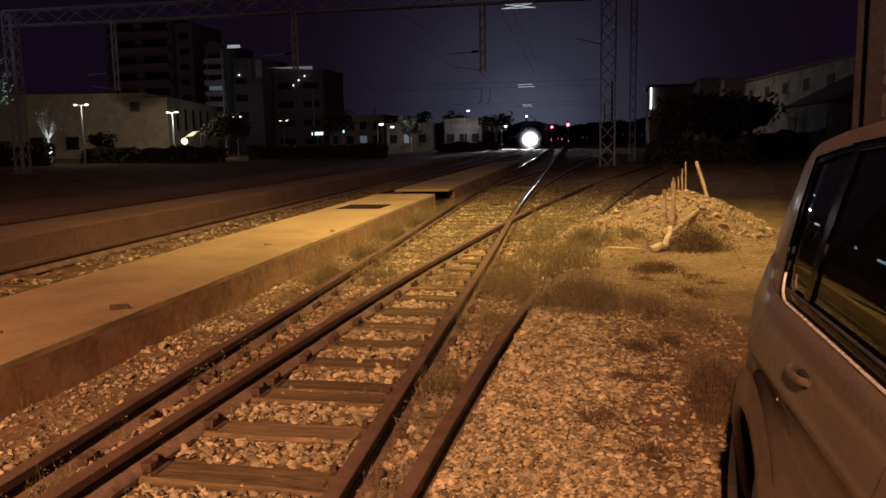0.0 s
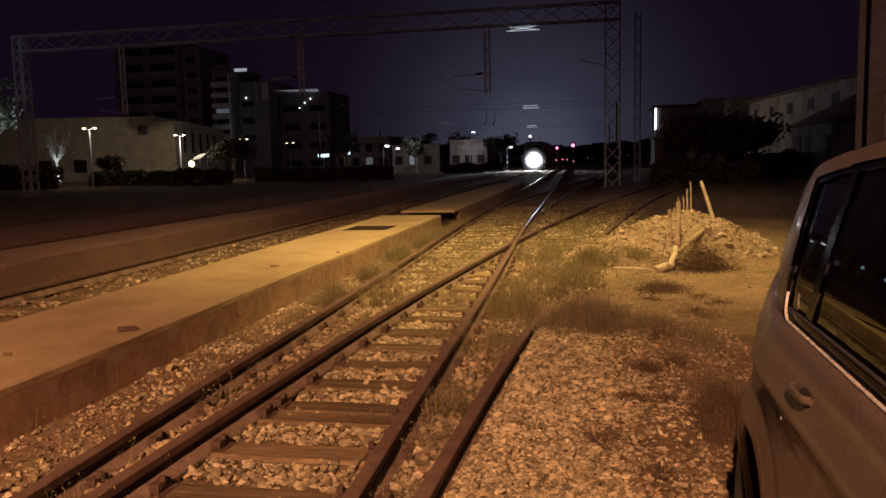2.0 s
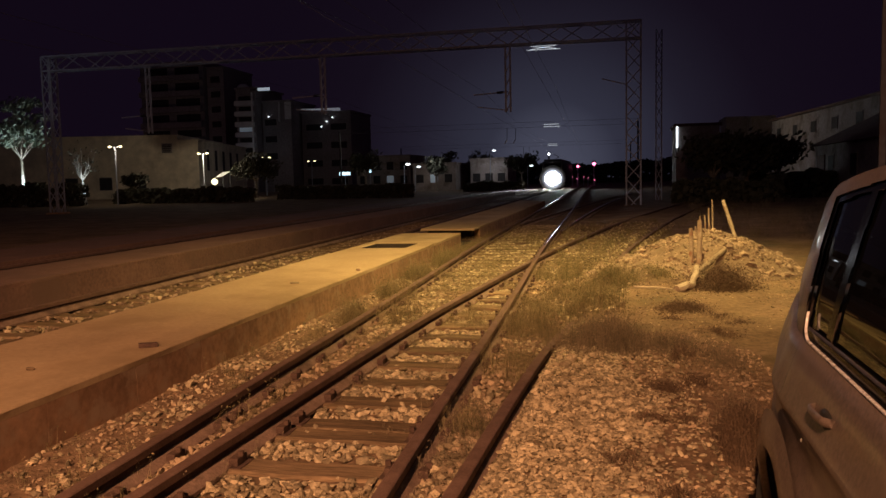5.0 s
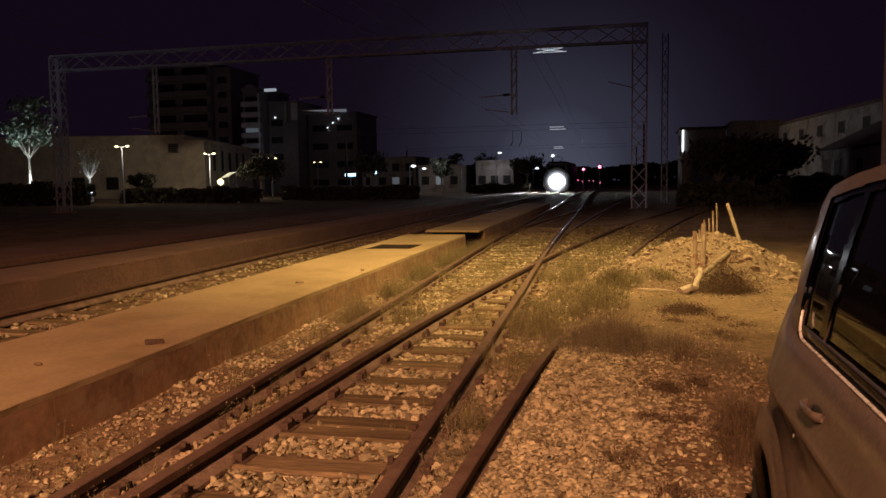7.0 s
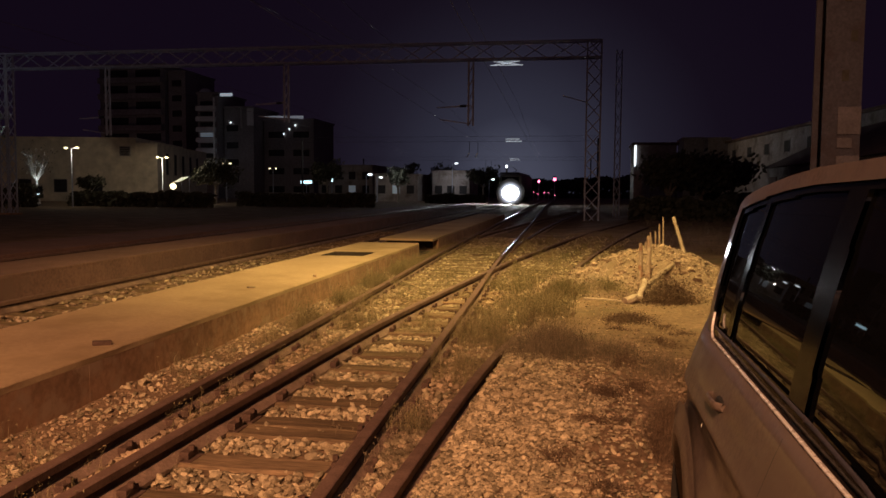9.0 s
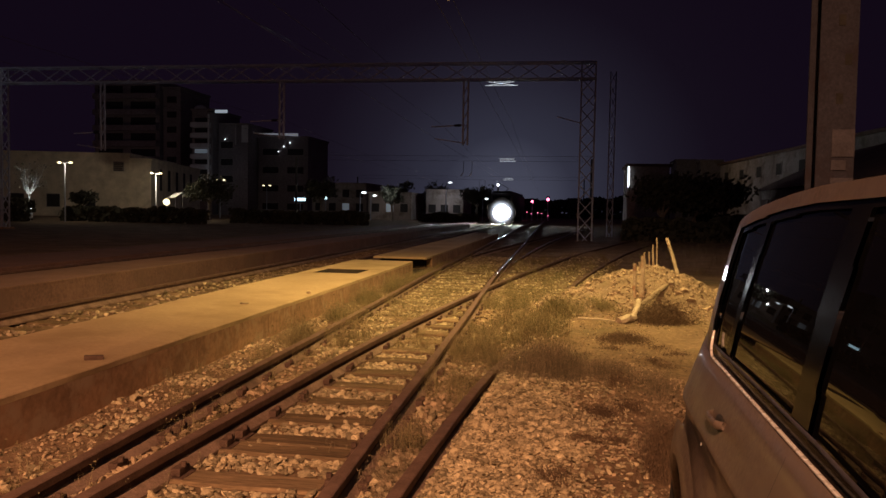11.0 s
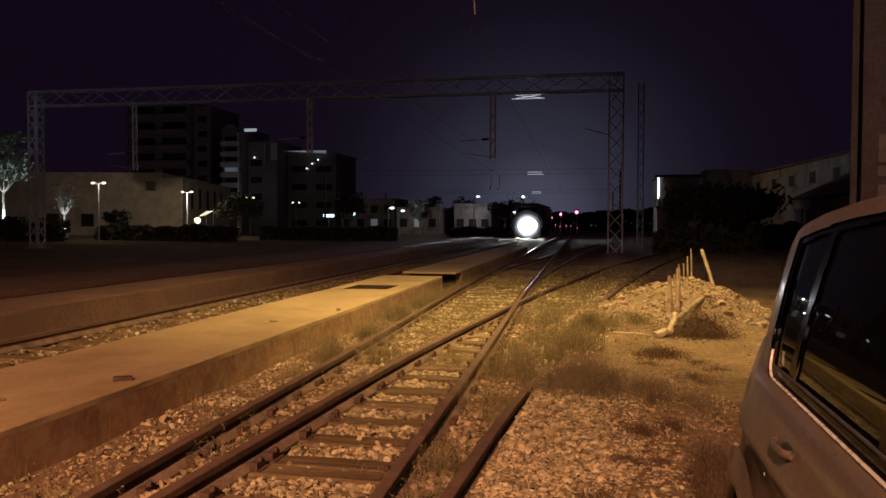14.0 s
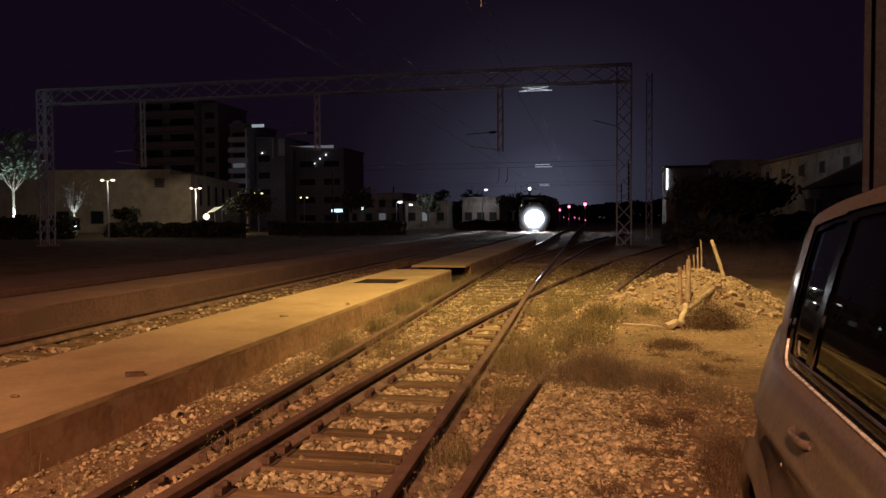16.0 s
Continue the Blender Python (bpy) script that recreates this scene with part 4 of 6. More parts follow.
def build_car():
    car = tagged(empty("car", (CAR_X, CAR_Y, 0.0)), "dusty grey five-door car parked beside the track", "car")
    z0 = 0.24
    ys = np.concatenate([np.linspace(-0.55, -0.2, 6), np.linspace(-0.15, 3.6, 76), np.linspace(3.64, 3.82, 7)])
    wheels = ((0.08, 0.37), (2.50, 0.37))

    def cabin_x(y, s):
        """Half width of the glasshouse at height fraction s, from belt to roof."""
        w = plan_x(y) - 0.102
        return w - (0.125 * s ** 1.3)

    def roof_z(y):
        return float(np.interp(y, [0.45, 0.75, 1.05, 1.40, 1.85, 2.1, 2.37, 2.6, 2.75, 2.95, 3.2, 3.52], [1.05, 1.30, 1.53, 1.662, 1.654, 1.638, 1.612, 1.578, 1.53, 1.43, 1.28, 1.13]))

    # lower body, one skin from sill over the belt
    bm = bmesh.new()
    zs = np.concatenate([np.linspace(z0, 0.86, 20), [0.89, 0.905, 0.915, 0.925, 0.935, 0.945, 0.955, 0.965, 0.98, 1.0, 1.02, 1.05, 1.085, 1.12]])
    for sx in (-1, 1):
        grid = []
        for y in ys:
            top = belt_z(y)
            row = []
            for z in zs:
                zz = min(z / 1.12 * top, top)
                crease = -0.012 * math.exp(-((zz - (0.80 + 0.05 * (y - 1.5))) / 0.055) ** 2)
                row.append(Vector((sx * (plan_x(y) - side_in(zz / top * 1.12) + crease), y - CAR_Y, zz)))
            grid.append(row)
        vs = {}
        for i in range(len(ys)):
            for j in range(len(zs)):
                p = grid[i][j].copy()
                for wy, wz in wheels:
                    d = Vector((p.y + CAR_Y - wy, p.z - wz))
                    if 0.33 < d.length < 0.46:
                        k = 0.400 / d.length
                        if d.length < 0.430:
                            p.y, p.z = wy + d.x * k - CAR_Y, wz + d.y * k
                    elif d.length >= 0.46 and d.length < 0.56 and p.z > 0.25:
                        p.x += sx * 0.010 * (0.56 - d.length) / 0.10
                vs[i, j] = bm.verts.new(p)
        for i in range(len(ys) - 1):
            for j in range(len(zs) - 1):
                c = sum((vs[a].co for a in ((i, j), (i + 1, j), (i + 1, j + 1), (i, j + 1))), Vector()) / 4
                if any((c.y + CAR_Y - wy) ** 2 + (c.z - wz) ** 2 < 0.395 ** 2 for wy, wz in wheels):
                    continue
                bm.faces.new((vs[i, j], vs[i + 1, j], vs[i + 1, j + 1], vs[i, j + 1]))
        if sx == -1:
            left = vs
        else:
            n = len(zs) - 1
            for i in range(len(ys) - 1):
                bm.faces.new((left[i, n], left[i + 1, n], vs[i + 1, n], vs[i, n]))
                if not any(abs((ys[i] + ys[i + 1]) / 2 - wy) < 0.44 for wy, wz in wheels):
                    bm.faces.new((left[i, 0], vs[i, 0], vs[i + 1, 0], left[i + 1, 0]))
            for i in (0, len(ys) - 1):
                for j in range(n):
                    bm.faces.new((left[i, j], left[i, j + 1], vs[i, j + 1], vs[i, j]))
    bmesh.ops.recalc_face_normals(bm, faces=bm.faces)
    part("body", bm, CAR_PAINT, car, smooth=True)

    # glasshouse side skin, split into roof rim, pillars, frames and panes
    gy = np.linspace(0.50, 3.50, 301)
    gs = np.linspace(0, 1, 91)

    def skin(y, s, out=0.0):
        zb, zr = belt_z(y), max(roof_z(y), belt_z(y) + 0.01)
        return (cabin_x(y, s * (zr - zb) / 0.53) + out, y - CAR_Y, zb + (zr - zb) * s)

    def pane_kind(y, s):
        zb, zr = belt_z(y), roof_z(y)
        z = zb + (zr - zb) * s
        rear = 2.55 + 0.06 * (z - zb)
        front = 0.66 + 0.95 * (z - zb)
        if z > zr - 0.042 or y < front - 0.05 or y > rear + 0.03:
            return "shell"
        if y < front or y > rear or z > zr - 0.062 or z < zb + 0.03:
            return "frame"
        if 1.46 < y - 0.04 * (z - zb) < 1.575:
            return "pillar"
        if 2.27 < y + 0.10 * (z - zb) < 2.325:
            return "frame"
        return "front" if y < 1.5 else ("rear" if y < 2.30 - 0.10 * (z - zb) else "quarter")

    for sx in (-1, 1):
        groups = {}
        for i in range(len(gy) - 1):
            for j in range(len(gs) - 1):
                groups.setdefault(pane_kind((gy[i] + gy[i + 1]) / 2, (gs[j] + gs[j + 1]) / 2), []).append((i, j))
        for kind, cells in groups.items():
            bm, vs = bmesh.new(), {}
            out = {"shell": 0.006, "frame": 0.0, "pillar": 0.002}.get(kind, -0.008)

            def vert(i, j):
                if (i, j) not in vs:
                    x, y, z = skin(gy[i], gs[j], out)
                    vs[i, j] = bm.verts.new((sx * x, y, z))
                return vs[i, j]
            for i, j in cells:
                q = [vert(i, j), vert(i + 1, j), vert(i + 1, j + 1), vert(i, j + 1)]
                bm.faces.new(q if sx > 0 else q[::-1])
            name, mat, lab = {"shell": ("roof_side", CAR_PAINT, ""), "frame": ("window_frame", PIANO, "black window frame"), "pillar": ("pillar", PIANO, "gloss black door pillar")}.get(kind, ("side_window", CAR_GLASS, "dark tinted glass"))
            part(name, bm, mat, car, lab, smooth=True)
    # roof, windscreen and rear window
    for name, mat, y0, y1 in (("windscreen", CAR_GLASS, 0.50, 1.14), ("roof", CAR_PAINT, 1.14, 2.72), ("rear_window", CAR_GLASS, 2.72, 3.40), ("tailgate_top", CAR_PAINT, 3.40, 3.50)):
        bm, rows = bmesh.new(), []
        for y in np.linspace(y0, y1, max(3, int((y1 - y0) / 0.06))):
            w = skin(y, 1.0, 0.006)
            crown = 0.045 if name == "roof" else 0.03
            rows.append([bm.verts.new((w[0] * u, w[1], w[2] + crown * (1 - abs(u) ** 2.2))) for u in np.linspace(-1, 1, 17)])
        for a, b in zip(rows, rows[1:]):
            for k in range(16):
                bm.faces.new((a[k], a[k + 1], b[k + 1], b[k]))
        bmesh.ops.recalc_face_normals(bm, faces=bm.faces)
        part(name, bm, mat, car, smooth=True)
    # bright belt strip that hooks up at the rear
    for sx in (-1, 1):
        pts = []
        for y in np.linspace(0.60, 2.44, 40):
            pts.append(Vector((sx * (plan_x(y) - 0.088), y - CAR_Y, belt_z(y) + 0.006)))
        for q in np.linspace(0.1, 1, 10):
            y = 2.44 + 0.085 * math.sin(q * 1.57)
            rise = 0.075 * (1 - math.cos(q * 1.57))
            pts.append(Vector((sx * (plan_x(y) - 0.088 - 0.2 * rise), y - CAR_Y, belt_z(y) + 0.006 + rise)))
        bm, rings = bmesh.new(), []
        for i, p in enumerate(pts):
            d = (pts[min(i + 1, len(pts) - 1)] - pts[max(i - 1, 0)]).normalized()
            n = d.cross(Vector((sx, 0, 0))).normalized()
            o = Vector((sx, 0, 0))
            taper = 1.0 if i < len(pts) - 3 else 0.75
            rings.append([bm.verts.new(p + n * a * taper + o * b) for a, b in ((-0.0034, -0.005), (-0.0028, 0.0025), (0.0013, 0.003), (0.0028, -0.005))])
        for a, b in zip(rings, rings[1:]):
            for k in range(4):
                bm.faces.new((a[k], b[k], b[(k + 1) % 4], a[(k + 1) % 4]))
        bmesh.ops.recalc_face_normals(bm, faces=bm.faces)
        part("belt_trim", bm, CHROME, car, "bright metal window trim", smooth=True)
        # inner sealing strip on the glass
        bm = bmesh.new()
        prev = None
        for y in np.linspace(0.8, 2.50, 40):
            x, yy, z = skin(y, 0.075, 0.003)
            cur = [bm.verts.new((sx * (x + o), yy, z + h)) for o, h in ((0.0, -0.006), (0.006, 0.0), (0.0, 0.006))]
            if prev:
                for k in range(2):
                    bm.faces.new((prev[k], cur[k], cur[k + 1], prev[k + 1]))
            prev = cur
        part("glass_seal", bm, PLATE, car, "thin grey glass seal", smooth=True)
        # door handles
        for hy in (1.0, 2.08):
            bm = bmesh.new()
            xs = sx * (plan_x(hy) - 0.048)
            rings = []
            for i in range(11):
                s = i / 10
                bulge = 0.021 * math.sin(math.pi * s) ** 0.22
                c = Vector((xs + sx * bulge, hy - 0.09 + 0.18 * s - CAR_Y, 1.013 - 0.010 * (s - 0.5)))
                rings.append([bm.verts.new(c + Vector((sx * 0.007 * math.cos(q), 0, 0.012 * math.sin(q)))) for q in (k * math.pi / 4 for k in range(8))])
            for a, b in zip(rings, rings[1:]):
                for k in range(8):
                    bm.faces.new((a[k], a[(k + 1) % 8], b[(k + 1) % 8], b[k]))
            bmesh.ops.recalc_face_normals(bm, faces=bm.faces)
            hd = part("door_handle", bm, CAR_PAINT, car, smooth=True)
            # black bulge stands in for the shaded recess behind the handle
            cup = ball(bmesh.new(), (xs - sx * 0.004, hy - CAR_Y - 0.02, 0.992), 1.0, 2, (0.012, 0.078, 0.040))
            part("handle_recess", cup, BLACK, hd, "black bulge for the shaded recess", smooth=True)
        # shut lines of the doors
        for dy, slant, low in ((0.62, 0.0, 0.30), (1.50, 0.0, 0.30), (2.46, 0.10, 0.80)):
            bm, prev = bmesh.new(), None
            for z in np.linspace(low, 1.09, 24):
                y = dy + slant * max(0, z - 0.55)
                x = plan_x(y) - side_in(z * 1.12 / belt_z(y)) + 0.0015
                cur = [bm.verts.new((sx * x, y - 0.0012 - CAR_Y, z)), bm.verts.new((sx * x, y + 0.0012 - CAR_Y, z))]
                if prev:
                    bm.faces.new((prev[0], prev[1], cur[1], cur[0]))
                prev = cur
            part("door_gap", bm, BLACK, car)
        # stone chips in the paint
        if sx < 0:
            for cy, cz in ((2.221, 0.902),):
                cx = plan_x(cy) - side_in(cz * 1.12 / belt_z(cy)) + 0.001
                bm = bmesh.new()
                ring = [bm.verts.new((sx * cx, cy - CAR_Y + 0.006 * math.cos(q), cz + 0.004 * math.sin(q) * (1 + 0.5 * math.cos(3 * q)))) for q in (k * 1.0472 for k in range(6))]
                bm.faces.new(ring)
                bmesh.ops.extrude_face_region(bm, geom=bm.faces[:])
                for v in bm.verts[6:]:
                    v.co.x += sx * 0.0015
                bmesh.ops.recalc_face_normals(bm, faces=bm.faces)
                part("paint_chip", bm, WHITE, car, "pale stone chip in the paint")
        # rocker and arch lips
        for wy, wz in wheels:
            bm, rings = bmesh.new(), []
            for i in range(23):
                a = math.radians(-12 + 204 * i / 22)
                y, z = wy + 0.405 * math.cos(a), wz + 0.405 * math.sin(a)
                x = plan_x(y) - side_in(max(z, 0.2)) + 0.004
                c = Vector((sx * x, y - CAR_Y, z))
                rad = Vector((0, math.cos(a), math.sin(a)))
                o = Vector((sx, 0, 0))
                rings.append([bm.verts.new(c + rad * u + o * v) for u, v in ((-0.012, -0.010), (-0.012, 0.010), (0.004, 0.018), (0.045, 0.012), (0.11, -0.003))])
            for a, b in zip(rings, rings[1:]):
                for k in range(4):
                    bm.faces.new((a[k], b[k], b[k + 1], a[k + 1]))
            bmesh.ops.recalc_face_normals(bm, faces=bm.faces)
            part("arch_lip", bm, CAR_PAINT, car, smooth=True)
            bm = bmesh.new()
            liner = [[bm.verts.new((sx * u, wy + 0.415 * math.cos(q) - CAR_Y, wz + 0.415 * math.sin(q))) for u in (0.845, 0.45)] for q in (math.radians(-14 + 208 * i / 20) for i in range(21))]
            for a, b in zip(liner, liner[1:]):
                bm.faces.new((a[0], b[0], b[1], a[1]))
            bm.faces.new([r[1] for r in liner])
            part("arch_liner", bm, BLACK, car, "black wheel arch liner")
            bm = rod(bmesh.new(), (sx * 0.62, wy - CAR_Y, wz), (sx * 0.78, wy - CAR_Y, wz), 0.325, seg=40)
            bmesh.ops.bevel(bm, geom=[e for e in bm.edges if len(e.link_faces) == 2 and e.calc_face_angle() > 1], offset=0.03, segments=3, affect="EDGES")
            wheel = empty("wheel")
            wheel.parent = car
            part("tyre", bm, BLACK, wheel, smooth=True)
            bm = rod(bmesh.new(), (sx * 0.79, wy - CAR_Y, wz), (sx * 0.806, wy - CAR_Y, wz), 0.19, seg=32)
            for k in range(5):
                a = k * 1.2566
                beam(bm, (sx * 0.806, wy - CAR_Y, wz), (sx * 0.80, wy - CAR_Y + 0.2 * math.cos(a), wz + 0.2 * math.sin(a)), 0.03, 0.05)
            part("rim", bm, GALV, wheel)

        # rear lamp at the corner, wing mirror at the front
        bm = bmesh.new()
        prev = None
        for y in np.linspace(3.35, 3.66, 9):
            cur = [bm.verts.new((sx * (plan_x(y) - 0.085 + 0.006), y - CAR_Y, z)) for z in (0.90, 1.0, 1.08)]
            if prev:
                for k in range(2):
                    bm.faces.new((prev[k], cur[k], cur[k + 1], prev[k + 1]))
            prev = cur
        part("rear_lamp", bm, TAIL, car, "dark red rear lamp", smooth=True)
        mir = ball(bmesh.new(), (sx * 0.95, 0.30 - CAR_Y, 1.10), 1.0, 2, (0.10, 0.05, 0.07))
        beam(mir, (sx * 0.76, 0.36 - CAR_Y, 1.04), (sx * 0.93, 0.31 - CAR_Y, 1.08), 0.04)
        part("wing_mirror", mir, CAR_PAINT, car, smooth=True)
    part("underbody", one_box(-0.66, 0.66, -1.9, 1.9, 0.18, 0.50), BLACK, car)
    part("rear_bumper", one_box(-0.60, 0.60, 3.58 - CAR_Y, 3.86 - CAR_Y, 0.32, 0.60, 0.06), CAR_PAINT, car, smooth=True)
    return car


PLATE = material("dull_metal_plate", (0.062, 0.058, 0.078), 0.7, 0.0, scale=6, bump=0.1)
TAIL = material("red_lamp_plastic", (0.16, 0.012, 0.012), 0.15, bump=0)
build_car()

# ---- catenary mast beside the yard ----
mast = tagged(empty("steel_mast", (2.152, 6.65, 0)), "grey painted steel catenary mast with plates", "mast")
bm = bmesh.new()
prof = ((-0.14, -0.15), (0.14, -0.15), (0.14, -0.13), (0.012, -0.13), (0.012, 0.13), (0.14, 0.13), (0.14, 0.15), (-0.14, 0.15), (-0.14, 0.13), (-0.012, 0.13), (-0.012, -0.13), (-0.14, -0.13))
lo, hi = ([bm.verts.new((x, y, z)) for x, y in prof] for z in (-0.2, 9.5))
for k in range(12):
    bm.faces.new((lo[k], lo[(k + 1) % 12], hi[(k + 1) % 12], hi[k]))
bm.faces.new(lo[::-1]), bm.faces.new(hi)
bmesh.ops.recalc_face_normals(bm, faces=bm.faces)
part("column", bm, POST_PAINT, mast)
for z, h, w in ((2.055, 0.215, 0.20), (1.95, 0.08, 0.13), (1.72, 0.17, 0.20)):
    part("plate", one_box(-0.03, -0.03 + w * 0.85, -0.162, -0.151, z, z + h, 0.004), PLATE, mast, "pale metal plate")
for x, z in ((0.015, 2.47), (0.07, 2.775), (0.015, 3.08), (0.07, 3.38)):
    part("cutout", one_box(x - 0.026, x + 0.026, -0.155, -0.1501, z, z + 0.085), BLACK, mast, "dark slot")
part("foot", one_box(-0.32, 0.32, -0.32, 0.32, -0.2, 0.14, 0.03), CONCRETE, mast)


# ---- lattice gantry ----
GY = 43.0


def lattice(parent, name, a, b, wide, deep, bays, bar, across):
    """Four chords and zigzag lacing between a and b; across and the third axis span the section."""
    a, b = Vector(a), Vector(b)
    d = (b - a).normalized()
    u = Vector(across)
    v = d.cross(u).normalized()
    cor = [(su * wide / 2, sv * deep / 2) for su, sv in ((-1, -1), (1, -1), (1, 1), (-1, 1))]
    for p, q in cor:
        part(name + "_chord", beam(bmesh.new(), a + u * p + v * q, b + u * p + v * q, bar), GALV, parent)
    for i in range(bays):
        p0, p1 = a.lerp(b, i / bays), a.lerp(b, (i + 1) / bays)
        for f in range(4):
            (c0, c1), (e0, e1) = cor[f], cor[(f + 1) % 4]
            if i % 2:
                (c0, c1), (e0, e1) = (e0, e1), (c0, c1)
            part(name + "_brace", beam(bmesh.new(), p0 + u * c0 + v * c1, p1 + u * e0 + v * e1, bar * 0.62), GALV, parent)


gantry = tagged(empty("catenary_gantry", (0, GY, 0)), "galvanised lattice gantry spanning the tracks", "gantry")
lattice(gantry, "leg", (-34.85, 0, -0.2), (-34.85, 0, 9.7), 0.60, 0.58, 12, 0.08, (1, 0, 0))
lattice(gantry, "leg", (0.52, 0, -0.2), (0.52, 0, 9.65), 0.74, 0.58, 12, 0.08, (1, 0, 0))
lattice(gantry, "beam", (-35.10, 0, 9.28), (0.90, 0, 9.18), 0.6, 0.88, 26, 0.08, (0, 1, 0))
for x in (-34.85, 0.52):
    part("footing", one_box(x - 0.5, x + 0.5, -0.5, 0.5, -0.2, 0.08, 0.03), CONCRETE_FACE, gantry)
part("side_arm", beam(bmesh.new(), (0.15, 0, 6.4), (-1.1, 0, 6.75), 0.05), GALV, gantry)
part("marker_plate", one_box(0.10, 0.17, 0.33, 0.36, 1.2, 2.5), WHITE, gantry, "pale strip on the leg")
# glint under the beam, drawn as glowing bars
for a, b in (((-4.9, 0.34, 8.52), (-3.5, 0.34, 8.70)), ((-4.9, 0.34, 8.70), (-3.5, 0.34, 8.52)), ((-5.1, 0.34, 8.50), (-3.3, 0.34, 8.50)), ((-4.6, 0.34, 8.72), (-3.7, 0.34, 8.72))):
    part("glint_bar", beam(bmesh.new(), a, b, 0.036), GANTRY_GLINT, gantry, "headlight glint drawn as a glowing bar")
for x, z in ((-6.1, 5.2), (-16.75, 5.5), (-28.0, 4.8)):
    bm = bmesh.new()
    for sx in (-0.13, 0.13):
        beam(bm, (x + sx, 0, 8.85), (x + sx, 0, z), 0.09)
    for k in range(5):
        zz = z + (8.7 - z) * k / 5
        beam(bm, (x - 0.13, 0, zz), (x + 0.13, 0, zz + 0.5), 0.05)
    part("drop_mast", bm, GALV, gantry)
    bm = beam(bmesh.new(), (x, 0, z + 1.1), (x - 1.9, 0, z + 1.0), 0.06)
    beam(bm, (x, 0, z + 0.1), (x - 1.7, 0, z + 0.35), 0.05)
    part("cantilever", bm, GALV, gantry)
    bm = rod(bmesh.new(), (x - 0.25, 0, z + 1.09), (x - 0.6, 0, z + 1.07), 0.07, seg=10)
    part("insulator", bm, BLACK, gantry)
back_mast = tagged(empty("far_mast", (2.12, 51.0, 0)), "thin grey lattice mast behind the gantry", "mast")
lattice(back_mast, "mast", (0, 0, -0.2), (0, 0, 10.5), 0.34, 0.34, 14, 0.06, (1, 0, 0))


def wire(name, pts, r, label):
    verts, faces = sweep([tuple(p) for p in pts], [(r * math.cos(a), r * math.sin(a)) for a in (0, 1.257, 2.513, 3.770, 5.027)])
    return tagged(raw(name, verts, faces, WIRE), label, "wire")


def sag(a, b, d, n=10):
    a, b = Vector(a), Vector(b)
    return [a.lerp(b, i / n) - Vector((0, 0, 4 * d * (i / n) * (1 - i / n))) for i in range(n + 1)]


for x0, zt in ((T3, 6.4), (-2.0, 6.4), (T4 - 4.5, 6.4)):
    wire("catenary_wire", sag((along(x0, -20), -20, zt), (along(x0, GY), GY, zt), 0.35) + sag((along(x0, GY), GY, zt), (along(x0, 110), 110, zt), 0.5)[1:], 0.006, "thin overhead catenary wire above the track")
    wire("contact_wire", [(along(x0, -20), -20, zt - 1.0), (along(x0, GY), GY, zt - 1.0), (along(x0, 170), 170, zt - 1.0)], 0.006, "thin overhead contact wire above the track")
# dropper, its white painted for the lamplight that catches it
tagged(part("insulator", rod(bmesh.new(), (along(-2.0, 15.7), 15.7, 6.12), (along(-2.0, 15.7) + 0.02, 15.7, 5.80), 0.014), WHITE), "short wire dropper coloured white where lamplight catches it", "insulator")
wire("feeder_wire", sag((-14.0, 2.0, 10.2), (-13.5, GY, 9.75), 0.5), 0.012, "thin overhead feeder wire")
wire("feeder_wire", sag((-9.0, 2.0, 10.6), (-10.5, GY, 9.75), 0.5), 0.012, "thin overhead feeder wire")


def far_portal(y, x0, x1, z):
    g = tagged(empty("far_gantry", (0, y, 0)), "distant gantry with a truss over the tracks", "gantry")
    for x in (x0, x1):
        part("leg", one_box(x - 0.1, x + 0.1, -0.1, 0.1, -0.2, z + 0.3), PORTAL, g)
    bm = bmesh.new()
    for dz in (0.0, 0.6):
        beam(bm, (x0, 0, z + dz), (x1, 0, z + dz), 0.022)
    n = int((x1 - x0) / 1.2)
    for k in range(n):
        beam(bm, (x0 + (x1 - x0) * k / n, 0, z + 0.6 * (k % 2)), (x0 + (x1 - x0) * (k + 1) / n, 0, z + 0.6 * ((k + 1) % 2)), 0.012)
    part("beam", bm, PORTAL, g)
    return g


# headlit truss steel over the train, drawn as glowing bars
for y, x0, x1, z, glint_x, half in ((92, -34, 1.5, 7.45, -8.1, 0.95), (140, -40, 1.0, 7.2, -12.2, 0.9)):
    g = far_portal(y, x0, x1, z)
    for dz in (0.0, 0.26):
        part("glint_bar", beam(bmesh.new(), (glint_x - half, -0.3, z + dz), (glint_x + half * (1 - dz), -0.3, z + dz), 0.07), GANTRY_GLINT, g, "headlight glint drawn as a glowing bar")
    for k, x in enumerate((glint_x - 5.5, glint_x - 4.5)):
        part("insulator", rod(bmesh.new(), (x, -0.3, z - 1.8), (x + 0.28, -0.3, z - 1.35), 0.06), WHITE, g, "pale slanting insulator")
        part("hanger", rod(bmesh.new(), (x + 0.28, -0.3, z - 1.35), (x + 0.28, -0.1, z), 0.03), PORTAL, g)


# ---- signals ----
def signal(x, y, z, r, label):
    s = tagged(empty("railway_signal", (x, y, 0)), label, "signal", group="red signals")
    part("post", rod(bmesh.new(), (0, 0, -0.1), (0, 0, z + 0.5), 0.09), GALV, s)
    part("head", one_box(-0.3, 0.3, 0.05, 0.3, z - 0.6, z + 0.6, 0.05), DARK, s)
    part("lens", ball(bmesh.new(), (0, 0.0, z), r, 2), RED, s, "glowing red lens", smooth=True)
    return s


